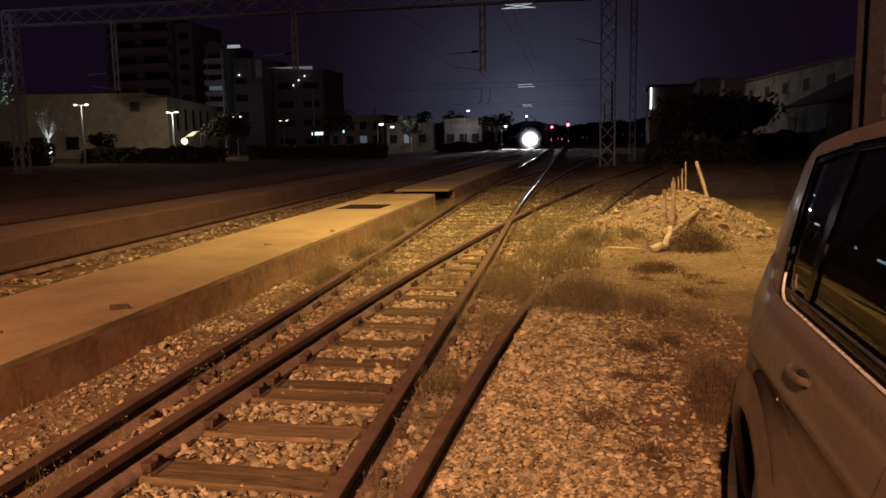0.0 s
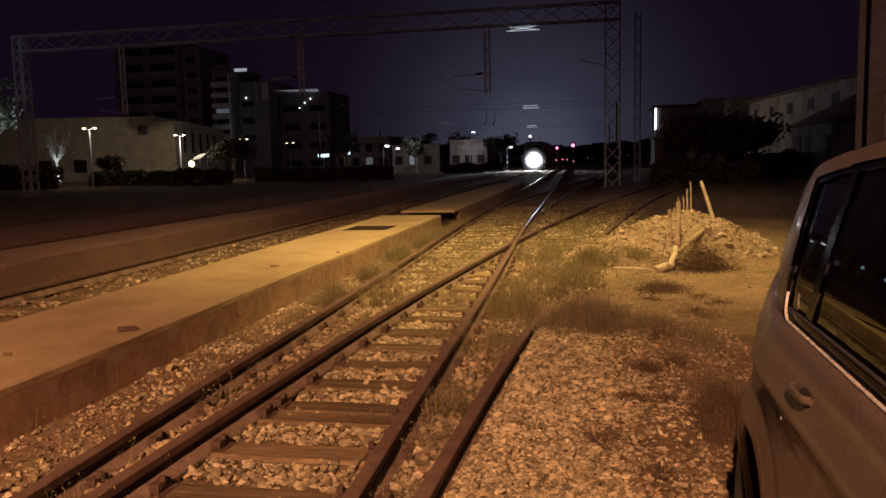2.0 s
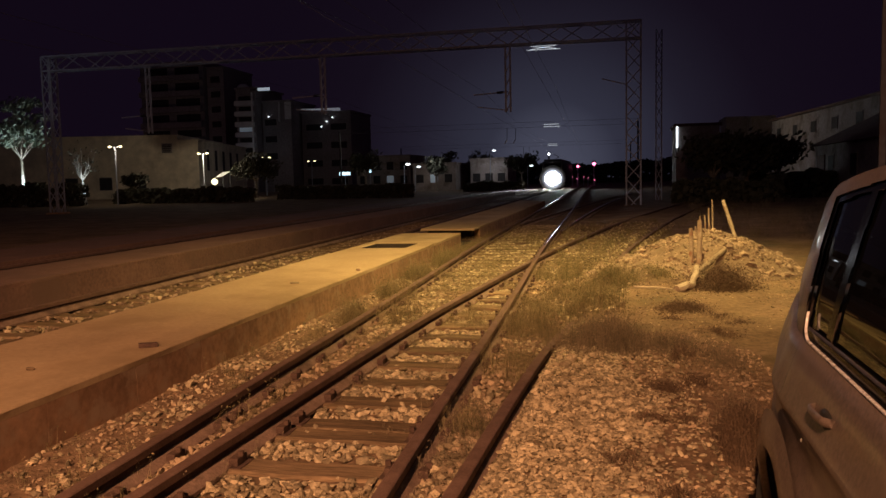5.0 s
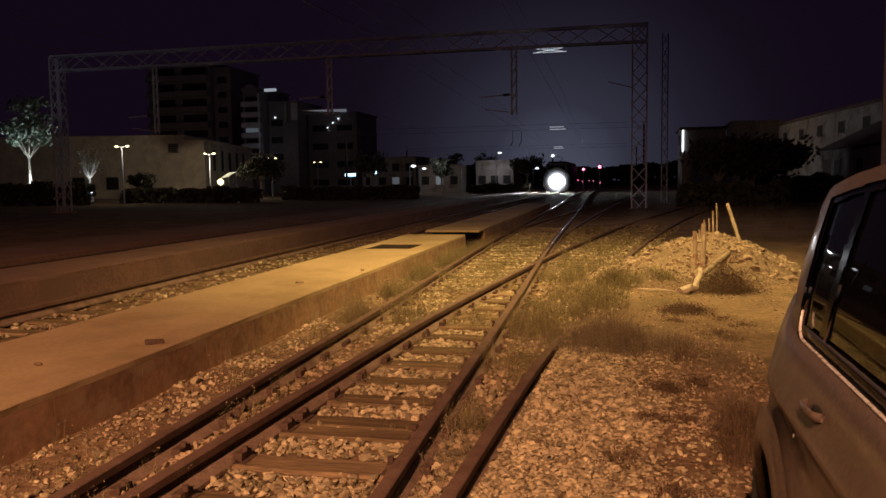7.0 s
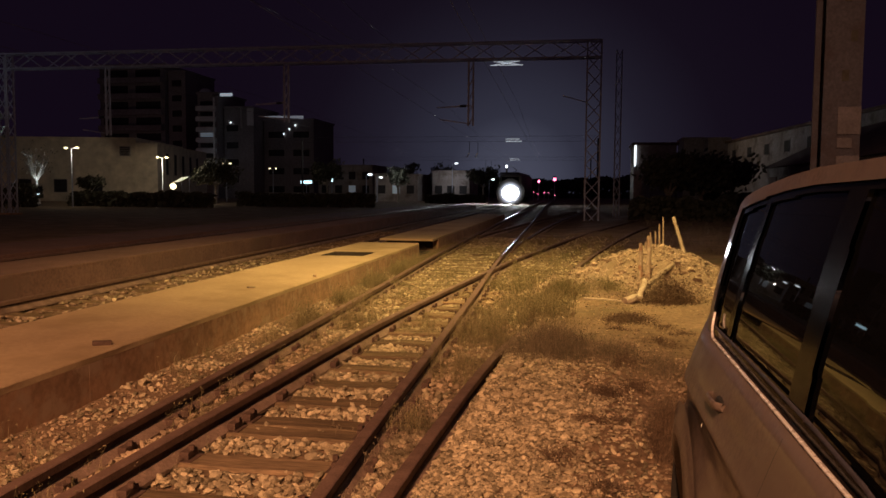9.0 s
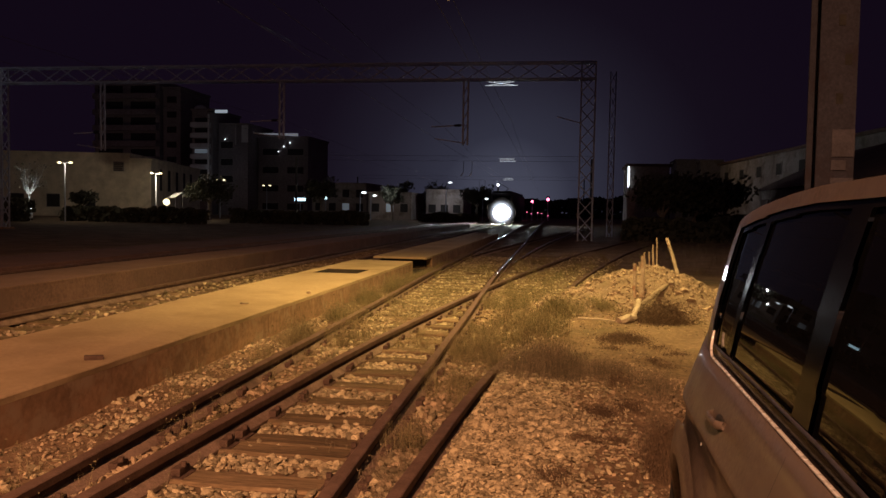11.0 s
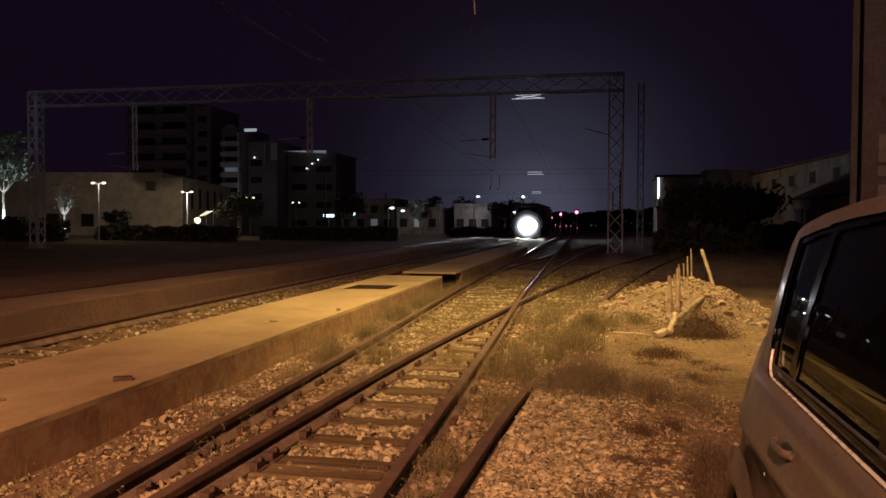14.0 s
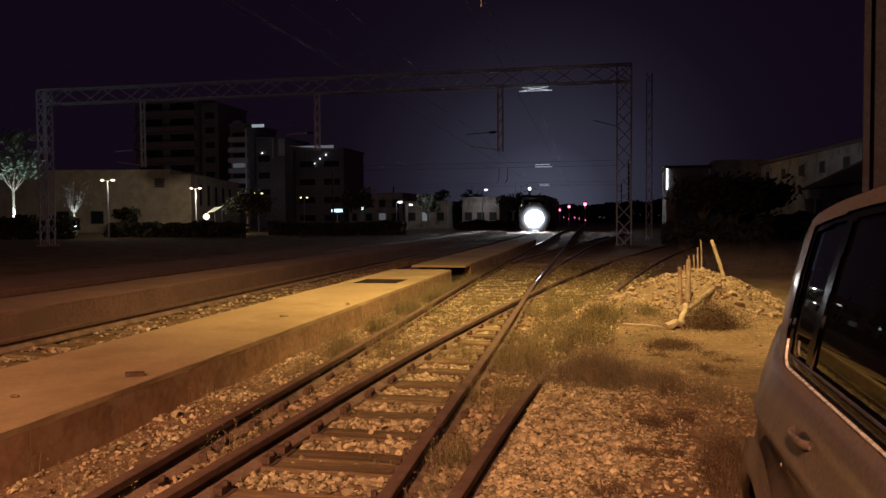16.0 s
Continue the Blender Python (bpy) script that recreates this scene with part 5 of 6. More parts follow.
signal(-5.58, 150.0, 4.0, 0.31, "tall signal showing a bright red light")
signal(-8.55, 150.0, 3.6, 0.24, "signal showing a red light among the tracks")
signal(-10.3, 150.0, 3.0, 0.19, "signal showing a red light among the tracks")
signal(-11.2, 160.0, 2.6, 0.16, "low signal showing a red light")
for x, z in ((-8.6, 1.3), (-7.4, 1.5), (-6.6, 1.4), (-9.4, 1.6), (-5.4, 1.0)):
    s = tagged(empty("ground_signal", (x, 148, 0)), "tiny ground signal with a faint violet light", "signal", group="ground signals")
    part("stem", rod(bmesh.new(), (0, 0, -0.1), (0, 0, z), 0.05), GALV, s)
    part("lamp", ball(bmesh.new(), (0, 0, z), 0.07, 1), RED, s)


# ---- train ----
train = tagged(empty("train", (along(T3, 117), 117, 0.16)), "approaching train with glaring white headlights", "train")
bm = one_box(-1.42, 1.42, 0, 20, 0.75, 3.7, 0.28)
part("body", bm, TRAIN_PAINT, train, "dark painted body", smooth=True)
part("roof", one_box(-1.2, 1.2, 0.4, 19.6, 3.702, 3.95, 0.1), TRAIN_PAINT, train)
part("windscreen", one_box(-1.1, 1.1, -0.012, 0.02, 2.5, 3.35, 0.005), CAR_GLASS, train)
part("bogie", one_box(-1.1, 1.1, 1.5, 5.0, 0.0, 0.74, 0.05), BLACK, train)
part("bogie", one_box(-1.1, 1.1, 14.5, 18.5, 0.0, 0.74, 0.05), BLACK, train)
part("buffer_beam", one_box(-1.3, 1.3, -0.03, 0.3, 0.35, 0.74, 0.04), RUST, train)


def lens(name, x, z, r, y, mat, seed, ragged, label):
    """A lamp or glare disc with an uneven outline."""
    bm = bmesh.new()
    n = 48
    rim = [(x + r * q * math.cos(a), z + r * q * math.sin(a)) for a, q in ((2 * math.pi * k / n, 1 + ragged * noise.noise((seed, 2.2 * math.cos(2 * math.pi * k / n), 2.2 * math.sin(2 * math.pi * k / n))) + 0.9 * ragged * noise.noise((seed, 9 * math.cos(2 * math.pi * k / n), 9 * math.sin(2 * math.pi * k / n)))) for k in range(n))]
    front, back = ([bm.verts.new((u, yy, v)) for u, v in rim] for yy in (y - 0.02, y))
    bm.faces.new(front), bm.faces.new(back[::-1])
    for k in range(n):
        bm.faces.new((front[k], back[k], back[(k + 1) % n], front[(k + 1) % n]))
    bmesh.ops.recalc_face_normals(bm, faces=bm.faces)
    return part(name, bm, mat, train, label)


# oversize ragged discs: the headlights drawn as wide as their glare
for k, (x, z, r) in enumerate(((-0.36, 1.28, 0.64), (0.36, 1.32, 0.66), (0.03, 1.55, 0.66), (-0.08, 1.06, 0.62))):
    lens("headlight", x, z, r, -0.12 - 0.03 * k, HEAD, 3.1 * k + 0.5, 0.14, "glaring white headlight")
# glare round the lamps, painted as a dimming disc
lens("glare_disc", 0.0, 1.3, 1.80, -0.075, GLARE_DISC, 11.3, 0.06, "headlight glare painted as a fading disc")
part("roof_lamp", ball(bmesh.new(), (-0.5, -0.1, 4.65), 0.15, 2), SMALL_HEAD, train, "small white roof lamp")
part("roof_lamp_bracket", one_box(-0.6, -0.4, 0.0, 0.2, 3.9, 4.65), BLACK, train)
part("pantograph", beam(beam(bmesh.new(), (-0.95, 0.6, 5.2), (0.8, 0.6, 4.25), 0.07), (0.8, 0.6, 4.25), (0.3, 0.9, 3.9), 0.08), GALV, train, "folded roof pantograph arm")


# ---- trees ----
def tree(name, x, y, h, crown, leaves, label, seed, mat=LEAF, bark=BARK, trunk=0.16, crown_z=0.68, leaf=0.16, flat=0.8, limbs=9, painted=0.0):
    rng = random.Random(seed)
    t = tagged(empty(name, (x, y, 0)), label, "tree")
    bm = bmesh.new()
    base, tips = Vector((0, 0, -0.1)), []
    fork = Vector((rng.uniform(-0.15, 0.15), rng.uniform(-0.15, 0.15), h * 0.42))
    rod(bm, base, fork, trunk, trunk * 0.75, 10)
    for k in range(limbs):
        a = k * 6.283 / limbs + rng.uniform(-0.3, 0.3)
        mid = fork + Vector((math.cos(a), math.sin(a), 1.3)) * crown * 0.33 * rng.uniform(0.7, 1.2)
        tip = Vector((math.cos(a) * crown * rng.uniform(0.45, 0.85), math.sin(a) * crown * rng.uniform(0.45, 0.85), h * rng.uniform(crown_z - 0.08, 0.97)))
        rod(bm, fork, mid, trunk * 0.5, trunk * 0.32, 6), rod(bm, mid, tip, trunk * 0.32, trunk * 0.1, 5)
        tips += [tip, mid.lerp(tip, 0.5)]
        for _ in range(3):
            q = mid.lerp(tip, rng.uniform(0.2, 0.9))
            e = q + Vector((rng.uniform(-1, 1), rng.uniform(-1, 1), rng.uniform(0.1, 1))) * crown * 0.32
            rod(bm, q, e, trunk * 0.13, trunk * 0.05, 4)
            tips.append(e)
    part("trunk", bm, bark, t)
    # pale sleeve paints the uplight on the lower trunk
    if painted:
        part("painted_base", rod(bmesh.new(), (0, 0, -0.1), (fork.x * painted / fork.z, fork.y * painted / fork.z, painted), trunk * 1.12, trunk * 0.92, 10), PALE_TRUNK, t, "pale sleeve painting the uplight on the trunk")
    if leaves:
        verts, faces = [], []
        for _ in range(leaves):
            c = rng.choice(tips)
            p = c + Vector((rng.gauss(0, 1), rng.gauss(0, 1), rng.gauss(0, flat))) * crown * 0.17
            n = Vector((rng.uniform(-1, 1), rng.uniform(-1, 1), rng.uniform(-0.3, 1))).normalized()
            u = n.orthogonal().normalized()
            v = n.cross(u)
            s = leaf * rng.uniform(0.6, 1.3)
            k = len(verts)
            verts += [(p + u * s)[:], (p + v * s * 0.5)[:], (p - u * s)[:], (p - v * s * 0.5)[:]]
            faces.append((k, k + 1, k + 2, k + 3))
        raw("crown", verts, faces, mat, t)
    return t


def bush(x0, x1, y, h, label, seed, depth=1.6, n=900, leaf=0.16):
    """A clipped but ragged hedge of leaf clumps round bare stems."""
    rng = random.Random(seed)
    b = tagged(empty("hedge", ((x0 + x1) / 2, y, 0)), label, "hedge")
    w = (x1 - x0) / 2
    for _ in range(int(w) + 3):
        x = rng.uniform(-w, w)
        part("stem", rod(bmesh.new(), (x, 0, -0.1), (x + rng.uniform(-0.4, 0.4), rng.uniform(-0.4, 0.4), h * 0.8), 0.04, 0.02, 5), BARK, b)
    verts, faces = [], []
    for _ in range(n):
        x = rng.uniform(-w, w)
        top = h * (0.78 + 0.30 * noise.noise((x * 0.5, seed, 0)) + 0.12 * noise.noise((x * 2, seed, 3)))
        p = Vector((x, rng.uniform(-depth / 2, depth / 2), top * (1 - rng.random() ** 1.6)))
        nrm = Vector((rng.uniform(-1, 1), rng.uniform(-1, 1), rng.uniform(-0.2, 1))).normalized()
        u = nrm.orthogonal().normalized()
        v = nrm.cross(u)
        s = leaf * rng.uniform(0.7, 1.6)
        k = len(verts)
        verts += [(p + u * s)[:], (p + v * s * 0.7)[:], (p - u * s)[:], (p - v * s * 0.7)[:]]
        faces.append((k, k + 1, k + 2, k + 3))
    raw("foliage", verts, faces, LEAF, b)
    return b


# town side
tree("street_tree", -57.2, 66.0, 10.6, 2.6, 1500, "leafy street tree lit from below", 3, mat=LEAF_LIT, trunk=0.15, leaf=0.25, flat=0.5, painted=2.9)
tree("bare_tree", -50.4, 66.0, 5.6, 1.7, 160, "small bare tree with an uplit white trunk", 4, painted=1.9, trunk=0.15, leaf=0.12, limbs=11)
tree("dark_tree", -41.5, 84.0, 4.4, 2.4, 1800, "dark round tree beside the building", 5, leaf=0.26)
tree("dark_tree", -52.0, 76.0, 3.0, 1.4, 900, "dark bushy tree before the building", 6, leaf=0.22)
tree("palm_tree", -26.2, 110.0, 4.9, 1.9, 700, "pale lit street tree in the distance", 7, leaf=0.28, trunk=0.2)
tree("dark_tree", -33.5, 100.0, 5.2, 2.4, 1400, "dark tree in the distant street", 8, leaf=0.26)
for k, (x, y, h) in enumerate(((-15.0, 118.0, 5.0), (-30.0, 130.0, 6.0), (-24.0, 135.0, 6.0))):
    tree("dark_tree", x, y, h, 2.6, 1400, "dark distant tree by the tracks", 30 + k, leaf=0.28)
for k, (a, b, y, h) in enumerate(((-62, -46, 60, 2.3), (-47, -33, 66, 1.55), (-34, -20, 74, 1.5), (-80, -61, 60, 2.3), (-21, -13, 104, 1.4))):
    bush(a, b, y, h, "dark ragged hedge along the yard", 60 + k, n=2600, leaf=0.20)
# right-hand trees
for k, (x, y, h, c) in enumerate(((5.0, 47.0, 3.3, 1.8), (7.0, 49.0, 3.4, 2.1), (8.6, 52.0, 3.6, 2.2))):
    tree("dark_tree", x, y, h, c, 2400, "dark tree at the edge of the yard", 80 + k, leaf=0.2)
for k, (a, b, y, h) in enumerate(((2.6, 8.0, 44, 1.6), (7.5, 12.5, 52, 2.0))):
    bush(a, b, y, h, "dark hedge at the edge of the yard", 90 + k, n=2600, leaf=0.16)


# leafy screen added to keep the horizon behind the tracks dark
def far_woods():
    rng = random.Random(5)
    verts, faces = [], []
    for _ in range(9000):
        x = rng.uniform(-130, 90)
        top = 4.5 + 2.0 * noise.noise((x * 0.035, 1.0, 0)) + 1.8 * noise.noise((x * 0.17, 4.0, 0)) + 0.02 * abs(x + 10)
        p = Vector((x, 215 + rng.uniform(-8, 8), top * (1 - rng.random() ** 1.7)))
        nrm = Vector((rng.uniform(-1, 1), rng.uniform(-1, 1), rng.uniform(-0.2, 1))).normalized()
        u = nrm.orthogonal().normalized()
        v = nrm.cross(u)
        k, q = len(verts), rng.uniform(0.5, 1.3)
        verts += [(p + u * q)[:], (p + v * q * 0.7)[:], (p - u * q)[:], (p - v * q * 0.7)[:]]
        faces.append((k, k + 1, k + 2, k + 3))
    return tagged(raw("far_woods", verts, faces, LEAF), "added dark foliage that hides the horizon glow", "trees", kind="stuff")


far_woods()


# ---- street lamps ----
def street_lamp(x, y, z, label, twin=True, glow_mat=WARM, r=0.115):
    s = tagged(empty("street_lamp", (x, y, 0)), label, "street lamp", group="street lamps")
    part("pole", rod(bmesh.new(), (0, 0, -0.1), (0, 0, z), 0.075, 0.05), GALV, s)
    for d in ((-1, 1) if twin else (1,)):
        arm = beam(bmesh.new(), (0, 0, z - 0.05), (d * 0.45, 0, z + 0.06), 0.06)
        part("arm", arm, GALV, s)
        head = ball(bmesh.new(), (d * 0.55, 0, z + 0.05), 1.0, 2, (r * 1.7, r, r * 0.8))
        part("lamp_head", head, glow_mat, s, "glowing lamp head", smooth=True)
    return s


street_lamp(-44.6, 62.8, 5.15, "twin-headed street lamp before the beige building")
street_lamp(-46.9, 82.0, 5.15, "twin-headed street lamp before the beige building")
street_lamp(-47.8, 100.0, 5.1, "twin-headed street lamp in the distant street")
street_lamp(-50.6, 123.0, 5.1, "twin-headed street lamp in the distant street")
street_lamp(-31.0, 110.0, 3.9, "small lamp in the distant street", False, COOL, 0.22)
street_lamp(-29.4, 110.0, 3.5, "small lamp in the distant street", False, COOL, 0.18)
street_lamp(-18.4, 110.0, 5.5, "tall lamp beside the tracks", False, COOL, 0.16)
street_lamp(-13.4, 112.0, 3.3, "small lamp beside the tracks", False, COOL, 0.16)

point_lamp("square_light", (-44.2, 62.0, 5.0), 130, (1.0, 0.84, 0.60))
point_lamp("square_light", (-46.5, 81.0, 5.0), 820, (1.0, 0.84, 0.60))
# added fill for the building's left wall; no street lamp stands here
point_lamp("square_light", (-60.0, 80.0, 5.5), 50, (1.0, 0.84, 0.60))
point_lamp("doorway_light", (-44.8, 83.5, 2.6), 60, (1.0, 0.85, 0.6))
spot_lamp("tree_uplight", (-50.3, 65.2, 0.3), (-50.4, 66.1, 4.0), 900, (0.75, 0.9, 1.0), 80)
spot_lamp("tree_uplight", (-56.6, 64.6, 0.3), (-56.6, 66.0, 7.0), 2600, (0.8, 0.95, 0.95), 90)
point_lamp("street_light", (-26.0, 107.0, 4.6), 160, (0.9, 0.95, 1.0))
# fill light added to lift the dark tower; no lamp stands there
point_lamp("tower_fill_light", (-84.0, 120.0, 6.0), 240, (1.0, 0.62, 0.55))

awning = tagged(empty("awning", (-44.2, 80.6, 0)), "small lit slanting awning by the doorway", "awning")
part("canopy", raw_bm([(x, y, z + d) for d in (0, 0.06) for x, y, z in ((-0.5, -0.2, 2.35), (0.5, -0.2, 2.45), (0.9, 0.9, 3.05), (-0.1, 0.9, 2.95))], [(3, 2, 1, 0), (4, 5, 6, 7), (0, 1, 5, 4), (1, 2, 6, 5), (2, 3, 7, 6), (3, 0, 4, 7)]), WHITE, awning)
for px in (-0.05, 0.85):
    part("post", rod(bmesh.new(), (px, 0.85, -0.1), (px, 0.85, 2.94), 0.04), GALV, awning)

# bollard lights and shop signs
for k, (x, y, z, r, mat, lab) in enumerate(((-44.5, 80.0, 1.95, 0.36, WARM, "bright round doorway lamp of the building"), (-40.1, 110.0, 2.9, 0.35, CYAN, "pale blue lit shop sign"), (-36.2, 110.0, 3.2, 0.3, CYAN, "narrow blue lit shop sign"))):
    s = tagged(empty("lit_sign" if k else "wall_lamp", (x, y, 0)), lab, "sign" if k else "lamp")
    part("stand", rod(bmesh.new(), (0, 0.1, -0.1), (0, 0.1, z), 0.06), GALV, s)
    if k == 0:
        part("globe", ball(bmesh.new(), (0, 0, z), r, 2), mat, s, smooth=True)
    else:
        part("panel", one_box(-r * (2.4 if k == 1 else 0.6), r * (2.4 if k == 1 else 0.6), -0.06, 0.06, z - 0.3, z + (0.15 if k == 1 else 0.9), 0.02), mat, s)


# ---- buildings ----
def window(parent, x, y, z, w, h, mat=DARK, side=False):
    """A recessed pane with a frame; the wall faces -y, or +x with side."""
    e = empty("window")
    e.parent = parent
    if side:
        part("frame", one_box(x - 0.02, x + 0.04, y - w / 2 - 0.08, y + w / 2 + 0.08, z - 0.08, z + h + 0.08), GREY_WALL, e)
        part("pane", one_box(x + 0.03, x + 0.05, y - w / 2, y + w / 2, z, z + h), mat, e)
    else:
        part("frame", one_box(x - w / 2 - 0.08, x + w / 2 + 0.08, y - 0.04, y + 0.02, z - 0.08, z + h + 0.08), GREY_WALL, e)
        part("pane", one_box(x - w / 2, x + w / 2, y - 0.05, y - 0.03, z, z + h), mat, e)
    return e


hall = tagged(empty("civic_building"), "beige flat-roofed building lit by street lamps", "building")
hall.matrix_world = pose(-54.95, 95.0, 0, 0, 0, 13.5)
part("wall", one_box(-30.0, -2.8, 0.0, 22.0, -0.3, 8.12), BEIGE, hall)
part("wall", one_box(-2.797, 0.0, -0.3, 26.0, -0.3, 7.42), BEIGE, hall)
part("roof", one_box(-30.2, -2.7, -0.15, 22.1, 8.122, 8.30), BEIGE, hall, "flat roof edge")
part("roof", one_box(-2.69, 0.12, -0.42, 26.1, 7.422, 7.62), BEIGE, hall, "flat roof edge")
for k in range(5):
    window(hall, 0.0, 4.0 + 4.0 * k, 3.6, 1.1, 2.8, DARK, True)
louvre = empty("louvre_window")
louvre.parent = hall
part("frame", one_box(-4.9, -3.5, -0.05, 0.03, 5.9, 7.2), GREY_WALL, louvre)
for k in range(5):
    part("slat", one_box(-4.8, -3.6, -0.09, -0.045, 6.0 + 0.23 * k, 6.13 + 0.23 * k), DARK, louvre)
for x in (-8.0, -12.5, -17.0):
    window(hall, x, 0.0, 1.2, 1.6, 1.6)


def block(name, x0, x1, y, depth, h, floors, cols, mat, label, lit=(), balcony=False, win=(1.2, 1.3)):
    b = tagged(empty(name, (x0, y, 0)), label, "building")
    w = x1 - x0
    part("wall", one_box(0, w, 0, depth, -0.3, h), mat, b)
    part("roof", one_box(-0.2, w + 0.2, -0.2, depth + 0.2, h + 0.004, h + 0.35), mat, b)
    for f in range(floors):
        z = 1.0 + (h - 1.0) * f / floors
        if balcony:
            part("balcony", one_box(0.2, w - 0.2, -1.1, -0.002, z - 0.3, z + 0.75), mat, b)
        for c in range(cols):
            x = w * (c + 0.5) / cols
            m = DIM_WIN if (f, c) in lit else DARK
            window(b, x, 0.0, z + (0.9 if balcony else 0.2), win[0], win[1], m)
    return b


COOL_WIN = glow("lit_window", (0.75, 0.88, 1.0), 0.35)
DIM_WIN = glow("dim_window", (0.7, 0.85, 1.0), 0.07)
EAVE_GLOW = glow("lit_eave", (0.8, 0.86, 1.0), 0.13)
PALE_WALL = material("pale_balcony_paint", (0.6, 0.6, 0.6), 0.8, colour2=(0.5, 0.5, 0.5), scale=0.6, bump=0.05)
block("tower_block", -93.0, -79.4, 140.0, 14, 25.2, 8, 2, TOWER_WALL, "dark apartment tower with balconies", balcony=True, win=(5.2, 1.4))
block("tower_block", -79.2, -75.6, 141.0, 12, 24.0, 8, 1, TOWER_WALL, "dark recessed tower wing", win=(2.0, 1.2))
slim = tagged(empty("tower_block", (-71.6, 138.0, 0)), "slim apartment tower with pale balconies and a white corner post", "building")
part("wall", one_box(0, 4.0, 0, 12, -0.3, 19.4), TOWER_WALL, slim)
part("roof", one_box(-0.2, 4.3, -0.3, 12.2, 19.404, 19.75), TOWER_WALL, slim)
part("corner_post", one_box(3.72, 3.98, -1.35, -1.1, -0.3, 18.6), WHITE, slim, "white corner post")
for k in range(8):
    z = 2.6 + 1.95 * k
    part("balcony", one_box(0.2, 3.7, -1.3, -0.003, z, z + 0.85, 0.02), PALE_WALL, slim, "pale balcony front")
    window(slim, 1.9, 0.0, z + 1.05, 2.8, 0.8, DIM_WIN if k == 4 else DARK)
part("dome", ball(bmesh.new(), (1.1, 1.0, 19.75), 0.95, 2, (1.3, 1.0, 0.9)), PALE_WALL, slim, "pale roof dome", smooth=True)
wing = tagged(empty("apartment_house", (-68.2, 140.0, 0)), "dark apartment house with a white end panel", "building")
part("wall", one_box(0.9, 6.8, 0, 12, -0.3, 17.0), TOWER_WALL, wing)
part("roof", one_box(0.9, 7.0, -0.3, 12.2, 17.004, 17.25), TOWER_WALL, wing)
part("end_panel", one_box(5.55, 6.85, -0.12, -0.004, 13.7, 16.9), PALE_WALL, wing, "pale end panel")
part("fin", one_box(4.45, 4.6, -0.5, -0.004, 13.2, 17.0), PALE_WALL, wing, "narrow pale fin")
for k in range(4):
    window(wing, 2.6, 0.0, 3.0 + 3.2 * k, 2.4, 1.2)
point_lamp("tower_front_light", (-65.2, 133.6, 9.0), 32, (0.72, 0.86, 1.0))
for x, y, z in ((-69.25, 137.8, 12.6), (-65.9, 139.8, 14.25), (-55.8, 143.8, 13.27), (-56.9, 143.8, 12.34), (-54.6, 143.8, 13.99)):
    wall_light = tagged(empty("wall_lamp", (x, y, z)), "tiny white lamp on the tower wall", "lamp", group="tower wall lamps")
    part("globe", ball(bmesh.new(), (0, 0, 0), 0.15, 1), COOL, wall_light)
    part("bracket", beam(bmesh.new(), (0, 0.05, 0), (0, 0.4, 0), 0.06), DARK, wall_light)
block("apartment_house", -61.0, -51.0, 144.0, 12, 14.9, 4, 2, TOWER_WALL, "low dark apartment house with a lit eave", win=(3.2, 1.2))
# lit eave drawn with a glow of its own
lit_eave = tagged(empty("roof_glow_strip", (-61.6, 143.4, 15.27)), "lit roof edge drawn as a glowing strip", "light strip")
bm = bmesh.new()
ends = [[bm.verts.new(p) for p in ((x, -0.3, 0.45 - h), (x, 0.0, 0.45 - h), (x, 0.0, 0.45), (x, -0.3, 0.45))] for x, h in ((0.6, 0.12), (8.8, 0.55))]
for k in range(4):
    bm.faces.new((ends[0][k], ends[0][(k + 1) % 4], ends[1][(k + 1) % 4], ends[1][k]))
bm.faces.new(ends[0][::-1]), bm.faces.new(ends[1])
bmesh.ops.recalc_face_normals(bm, faces=bm.faces)
part("strip", bm, EAVE_GLOW, lit_eave)
roof_lit = tagged(empty("roof_glow_strip", (-69.9, 137.6, 18.6)), "lit white sign strip beside the tower roof", "light strip")
part("strip", one_box(3.1, 5.5, -0.2, 0.0, 0.3, 0.85), COOL_WIN, roof_lit)
part("bracket", one_box(1.5, 3.1, -0.1, 0.5, 0.5, 0.62), DARK, roof_lit)
block("town_house", -24.0, -18.0, 124.0, 10, 4.6, 1, 3, GREY_WALL, "pale low house near the tracks")
block("town_house", -33.0, -26.0, 122.0, 10, 4.0, 1, 3, GREY_WALL, "dim low house in the street", lit=((0, 1),))
block("town_house", -44.5, -35.0, 128.0, 10, 5.6, 2, 4, GREY_WALL, "dim house in the distant street", lit=((0, 2),))
point_lamp("house_light", (-20.5, 121.0, 3.4), 110, (0.95, 0.95, 1.0))
point_lamp("house_light", (-30.0, 118.5, 2.6), 40, (1.0, 0.9, 0.8))

# warehouse along the yard, with a tiled roof
WX = 12.5
shed = tagged(empty("warehouse", (WX, 0, 0)), "long low rendered warehouse with a dark tiled roof", "building")
part("wall", one_box(0, 7.5, 14.0, 57.2, -0.3, 3.35), GREY_WALL, shed)
bm = bmesh.new()
rv = [bm.verts.new(p) for p in ((-0.35, 13.6, 3.30), (-0.35, 57.6, 3.30), (3.75, 54.0, 5.6), (3.75, 17.6, 5.6), (7.8, 13.6, 3.30), (7.8, 57.6, 3.30))]
for f in ((0, 3, 2, 1), (4, 5, 2, 3), (0, 4, 3), (1, 2, 5), (0, 1, 5, 4)):
    bm.faces.new([rv[i] for i in f])
bmesh.ops.recalc_face_normals(bm, faces=bm.faces)
part("roof", bm, ROOF_TILE, shed)
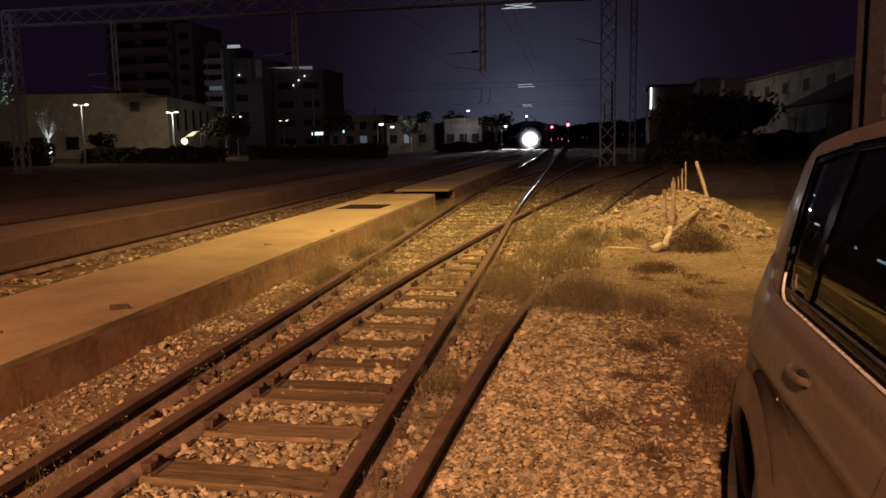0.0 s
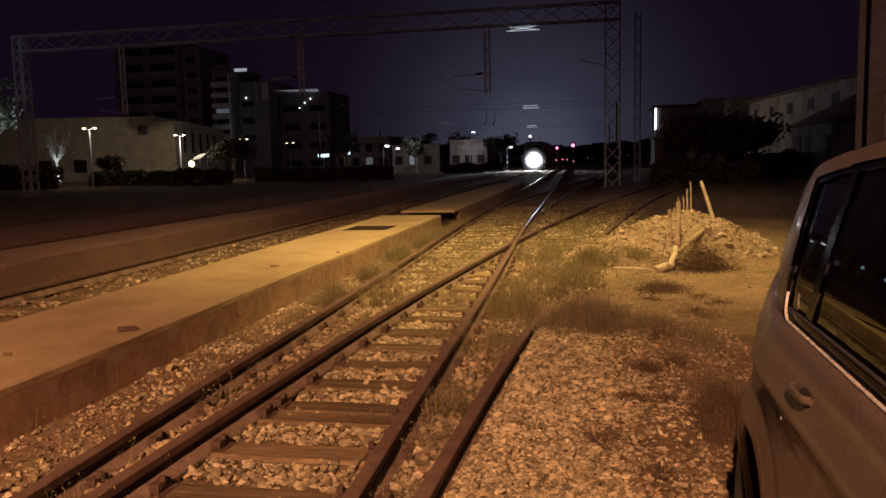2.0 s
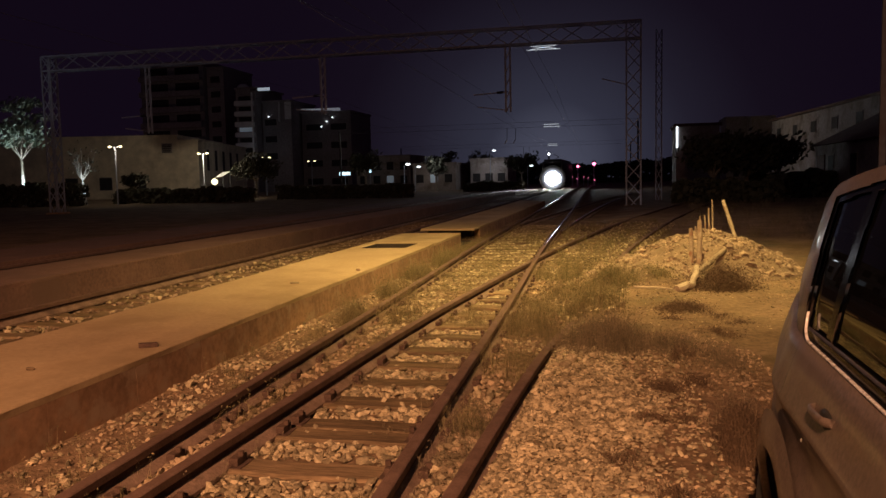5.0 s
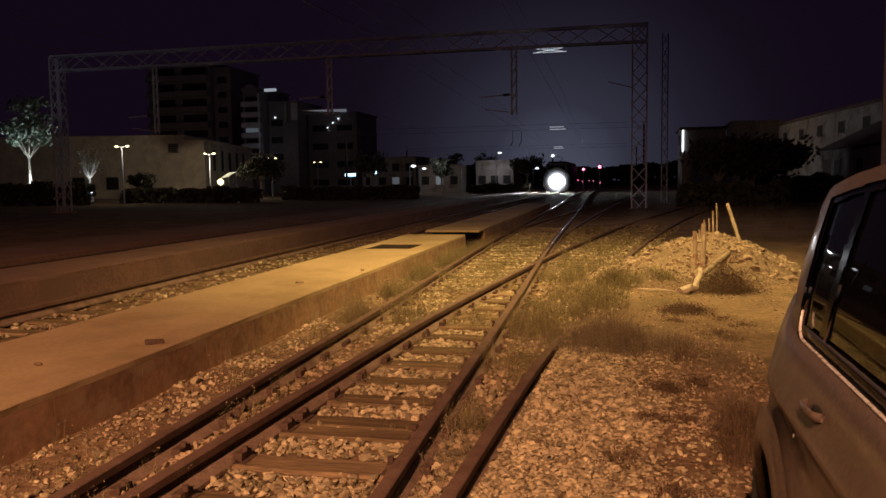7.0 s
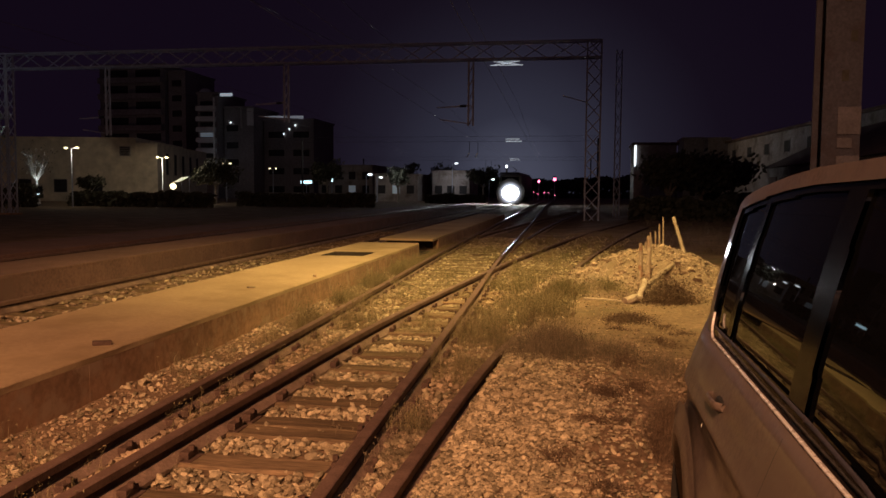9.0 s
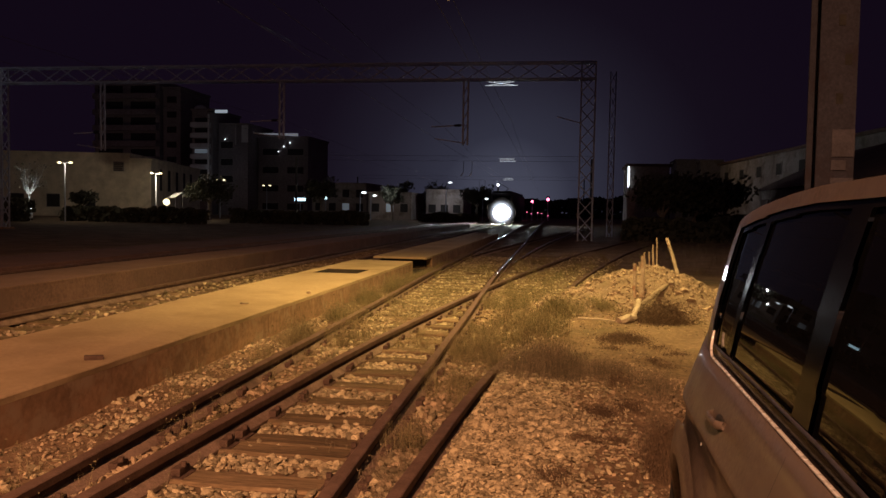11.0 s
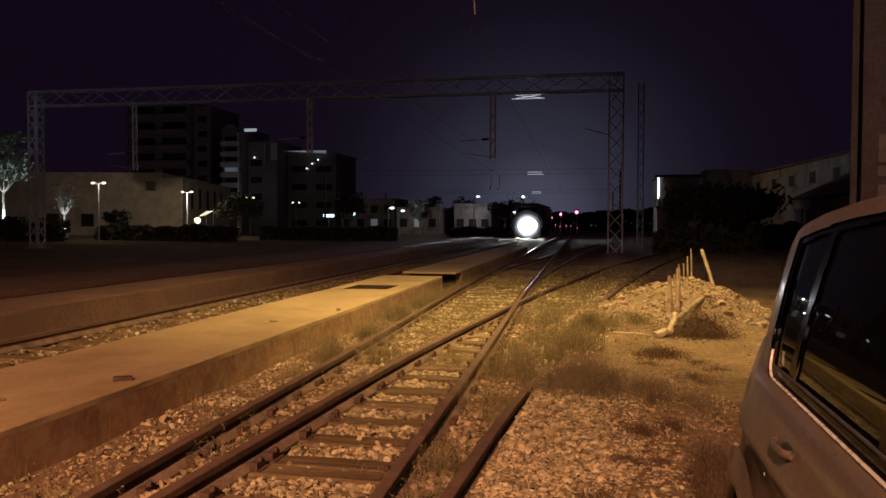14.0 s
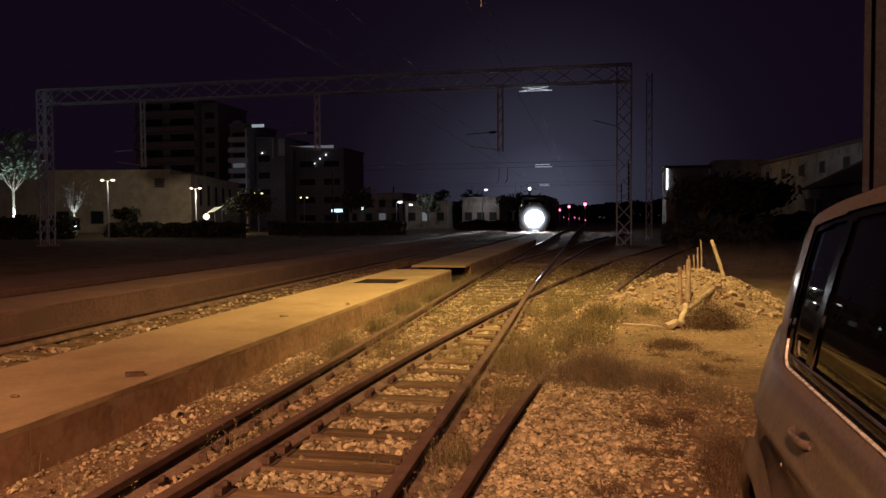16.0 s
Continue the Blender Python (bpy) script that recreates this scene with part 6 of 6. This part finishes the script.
for k in range(8):
    y = 18 + 5.0 * k
    e = empty("window")
    e.parent = shed
    part("frame", one_box(-0.05, 0.03, y - 0.7, y + 0.7, 1.3, 2.7), GREY_WALL, e)
    part("pane", one_box(-0.07, -0.04, y - 0.6, y + 0.6, 1.4, 2.6), DARK, e)
    if k % 3 == 1:
        part("door", one_box(-0.06, 0.03, y + 1.6, y + 3.6, 0, 2.7), ROOF_TILE, shed)
upper = tagged(empty("long_building"), "long plain two-storey building behind the warehouse", "building")
upper.matrix_world = pose(17.5, 103.0, 0, 0, 0, 5.6)
part("wall", one_box(0, 9, -54.0, 0, -0.3, 7.8), GREY_WALL, upper)
part("roof", one_box(-0.35, 9.3, -54.3, 0.3, 7.804, 8.05), ROOF_TILE, upper)
for k in range(9):
    y = -3.0 - 6.0 * k
    e = empty("window")
    e.parent = upper
    part("frame", one_box(-0.06, 0.02, y - 0.8, y + 0.8, 5.6, 6.9), GREY_WALL, e)
    part("pane", one_box(-0.08, -0.05, y - 0.7, y + 0.7, 5.7, 6.8), DARK, e)
block("yard_house", 16.0, 18.7, 109.0, 7, 8.6, 2, 1, GREY_WALL, "narrow rendered house end beyond the long building", win=(0.6, 1.0))
block("yard_house", 13.4, 16.0, 113.0, 7, 8.9, 2, 1, TOWER_WALL, "dark narrow house beyond the trees", win=(0.7, 1.0))
cabin = tagged(empty("signal_cabin", (3.7, 60.0, 0)), "dark railway cabin with a white light strip", "building")
part("wall", one_box(0, 3.0, 0, 5, -0.3, 5.1), GREY_WALL, cabin)
part("roof", one_box(-0.15, 3.15, -0.15, 5.15, 5.104, 5.3), ROOF_TILE, cabin)
part("light_strip", one_box(0.0, 0.12, -0.10, -0.004, 3.55, 5.1), COOL, cabin, "glowing white strip")
# unseen light added to brighten the gantry's left end
spot_lamp("gantry_fill_light", (-46.0, 33.0, 6.0), (-31.5, 43.0, 10.3), 470, (0.85, 0.9, 1.0), 38)
point_lamp("yard_edge_light", (11.5, 94.0, 9.0), 175, (1.0, 0.72, 0.42))


# ---- moving things ----
def motions():
    walk(train, [(t, pose(along(T3, y) + 0.25, y, 0.16)) for t, y in ((0, 117.0), (4, 110.0), (8, 102.5), (12, 94.0), (16, 88.0))])


motions()
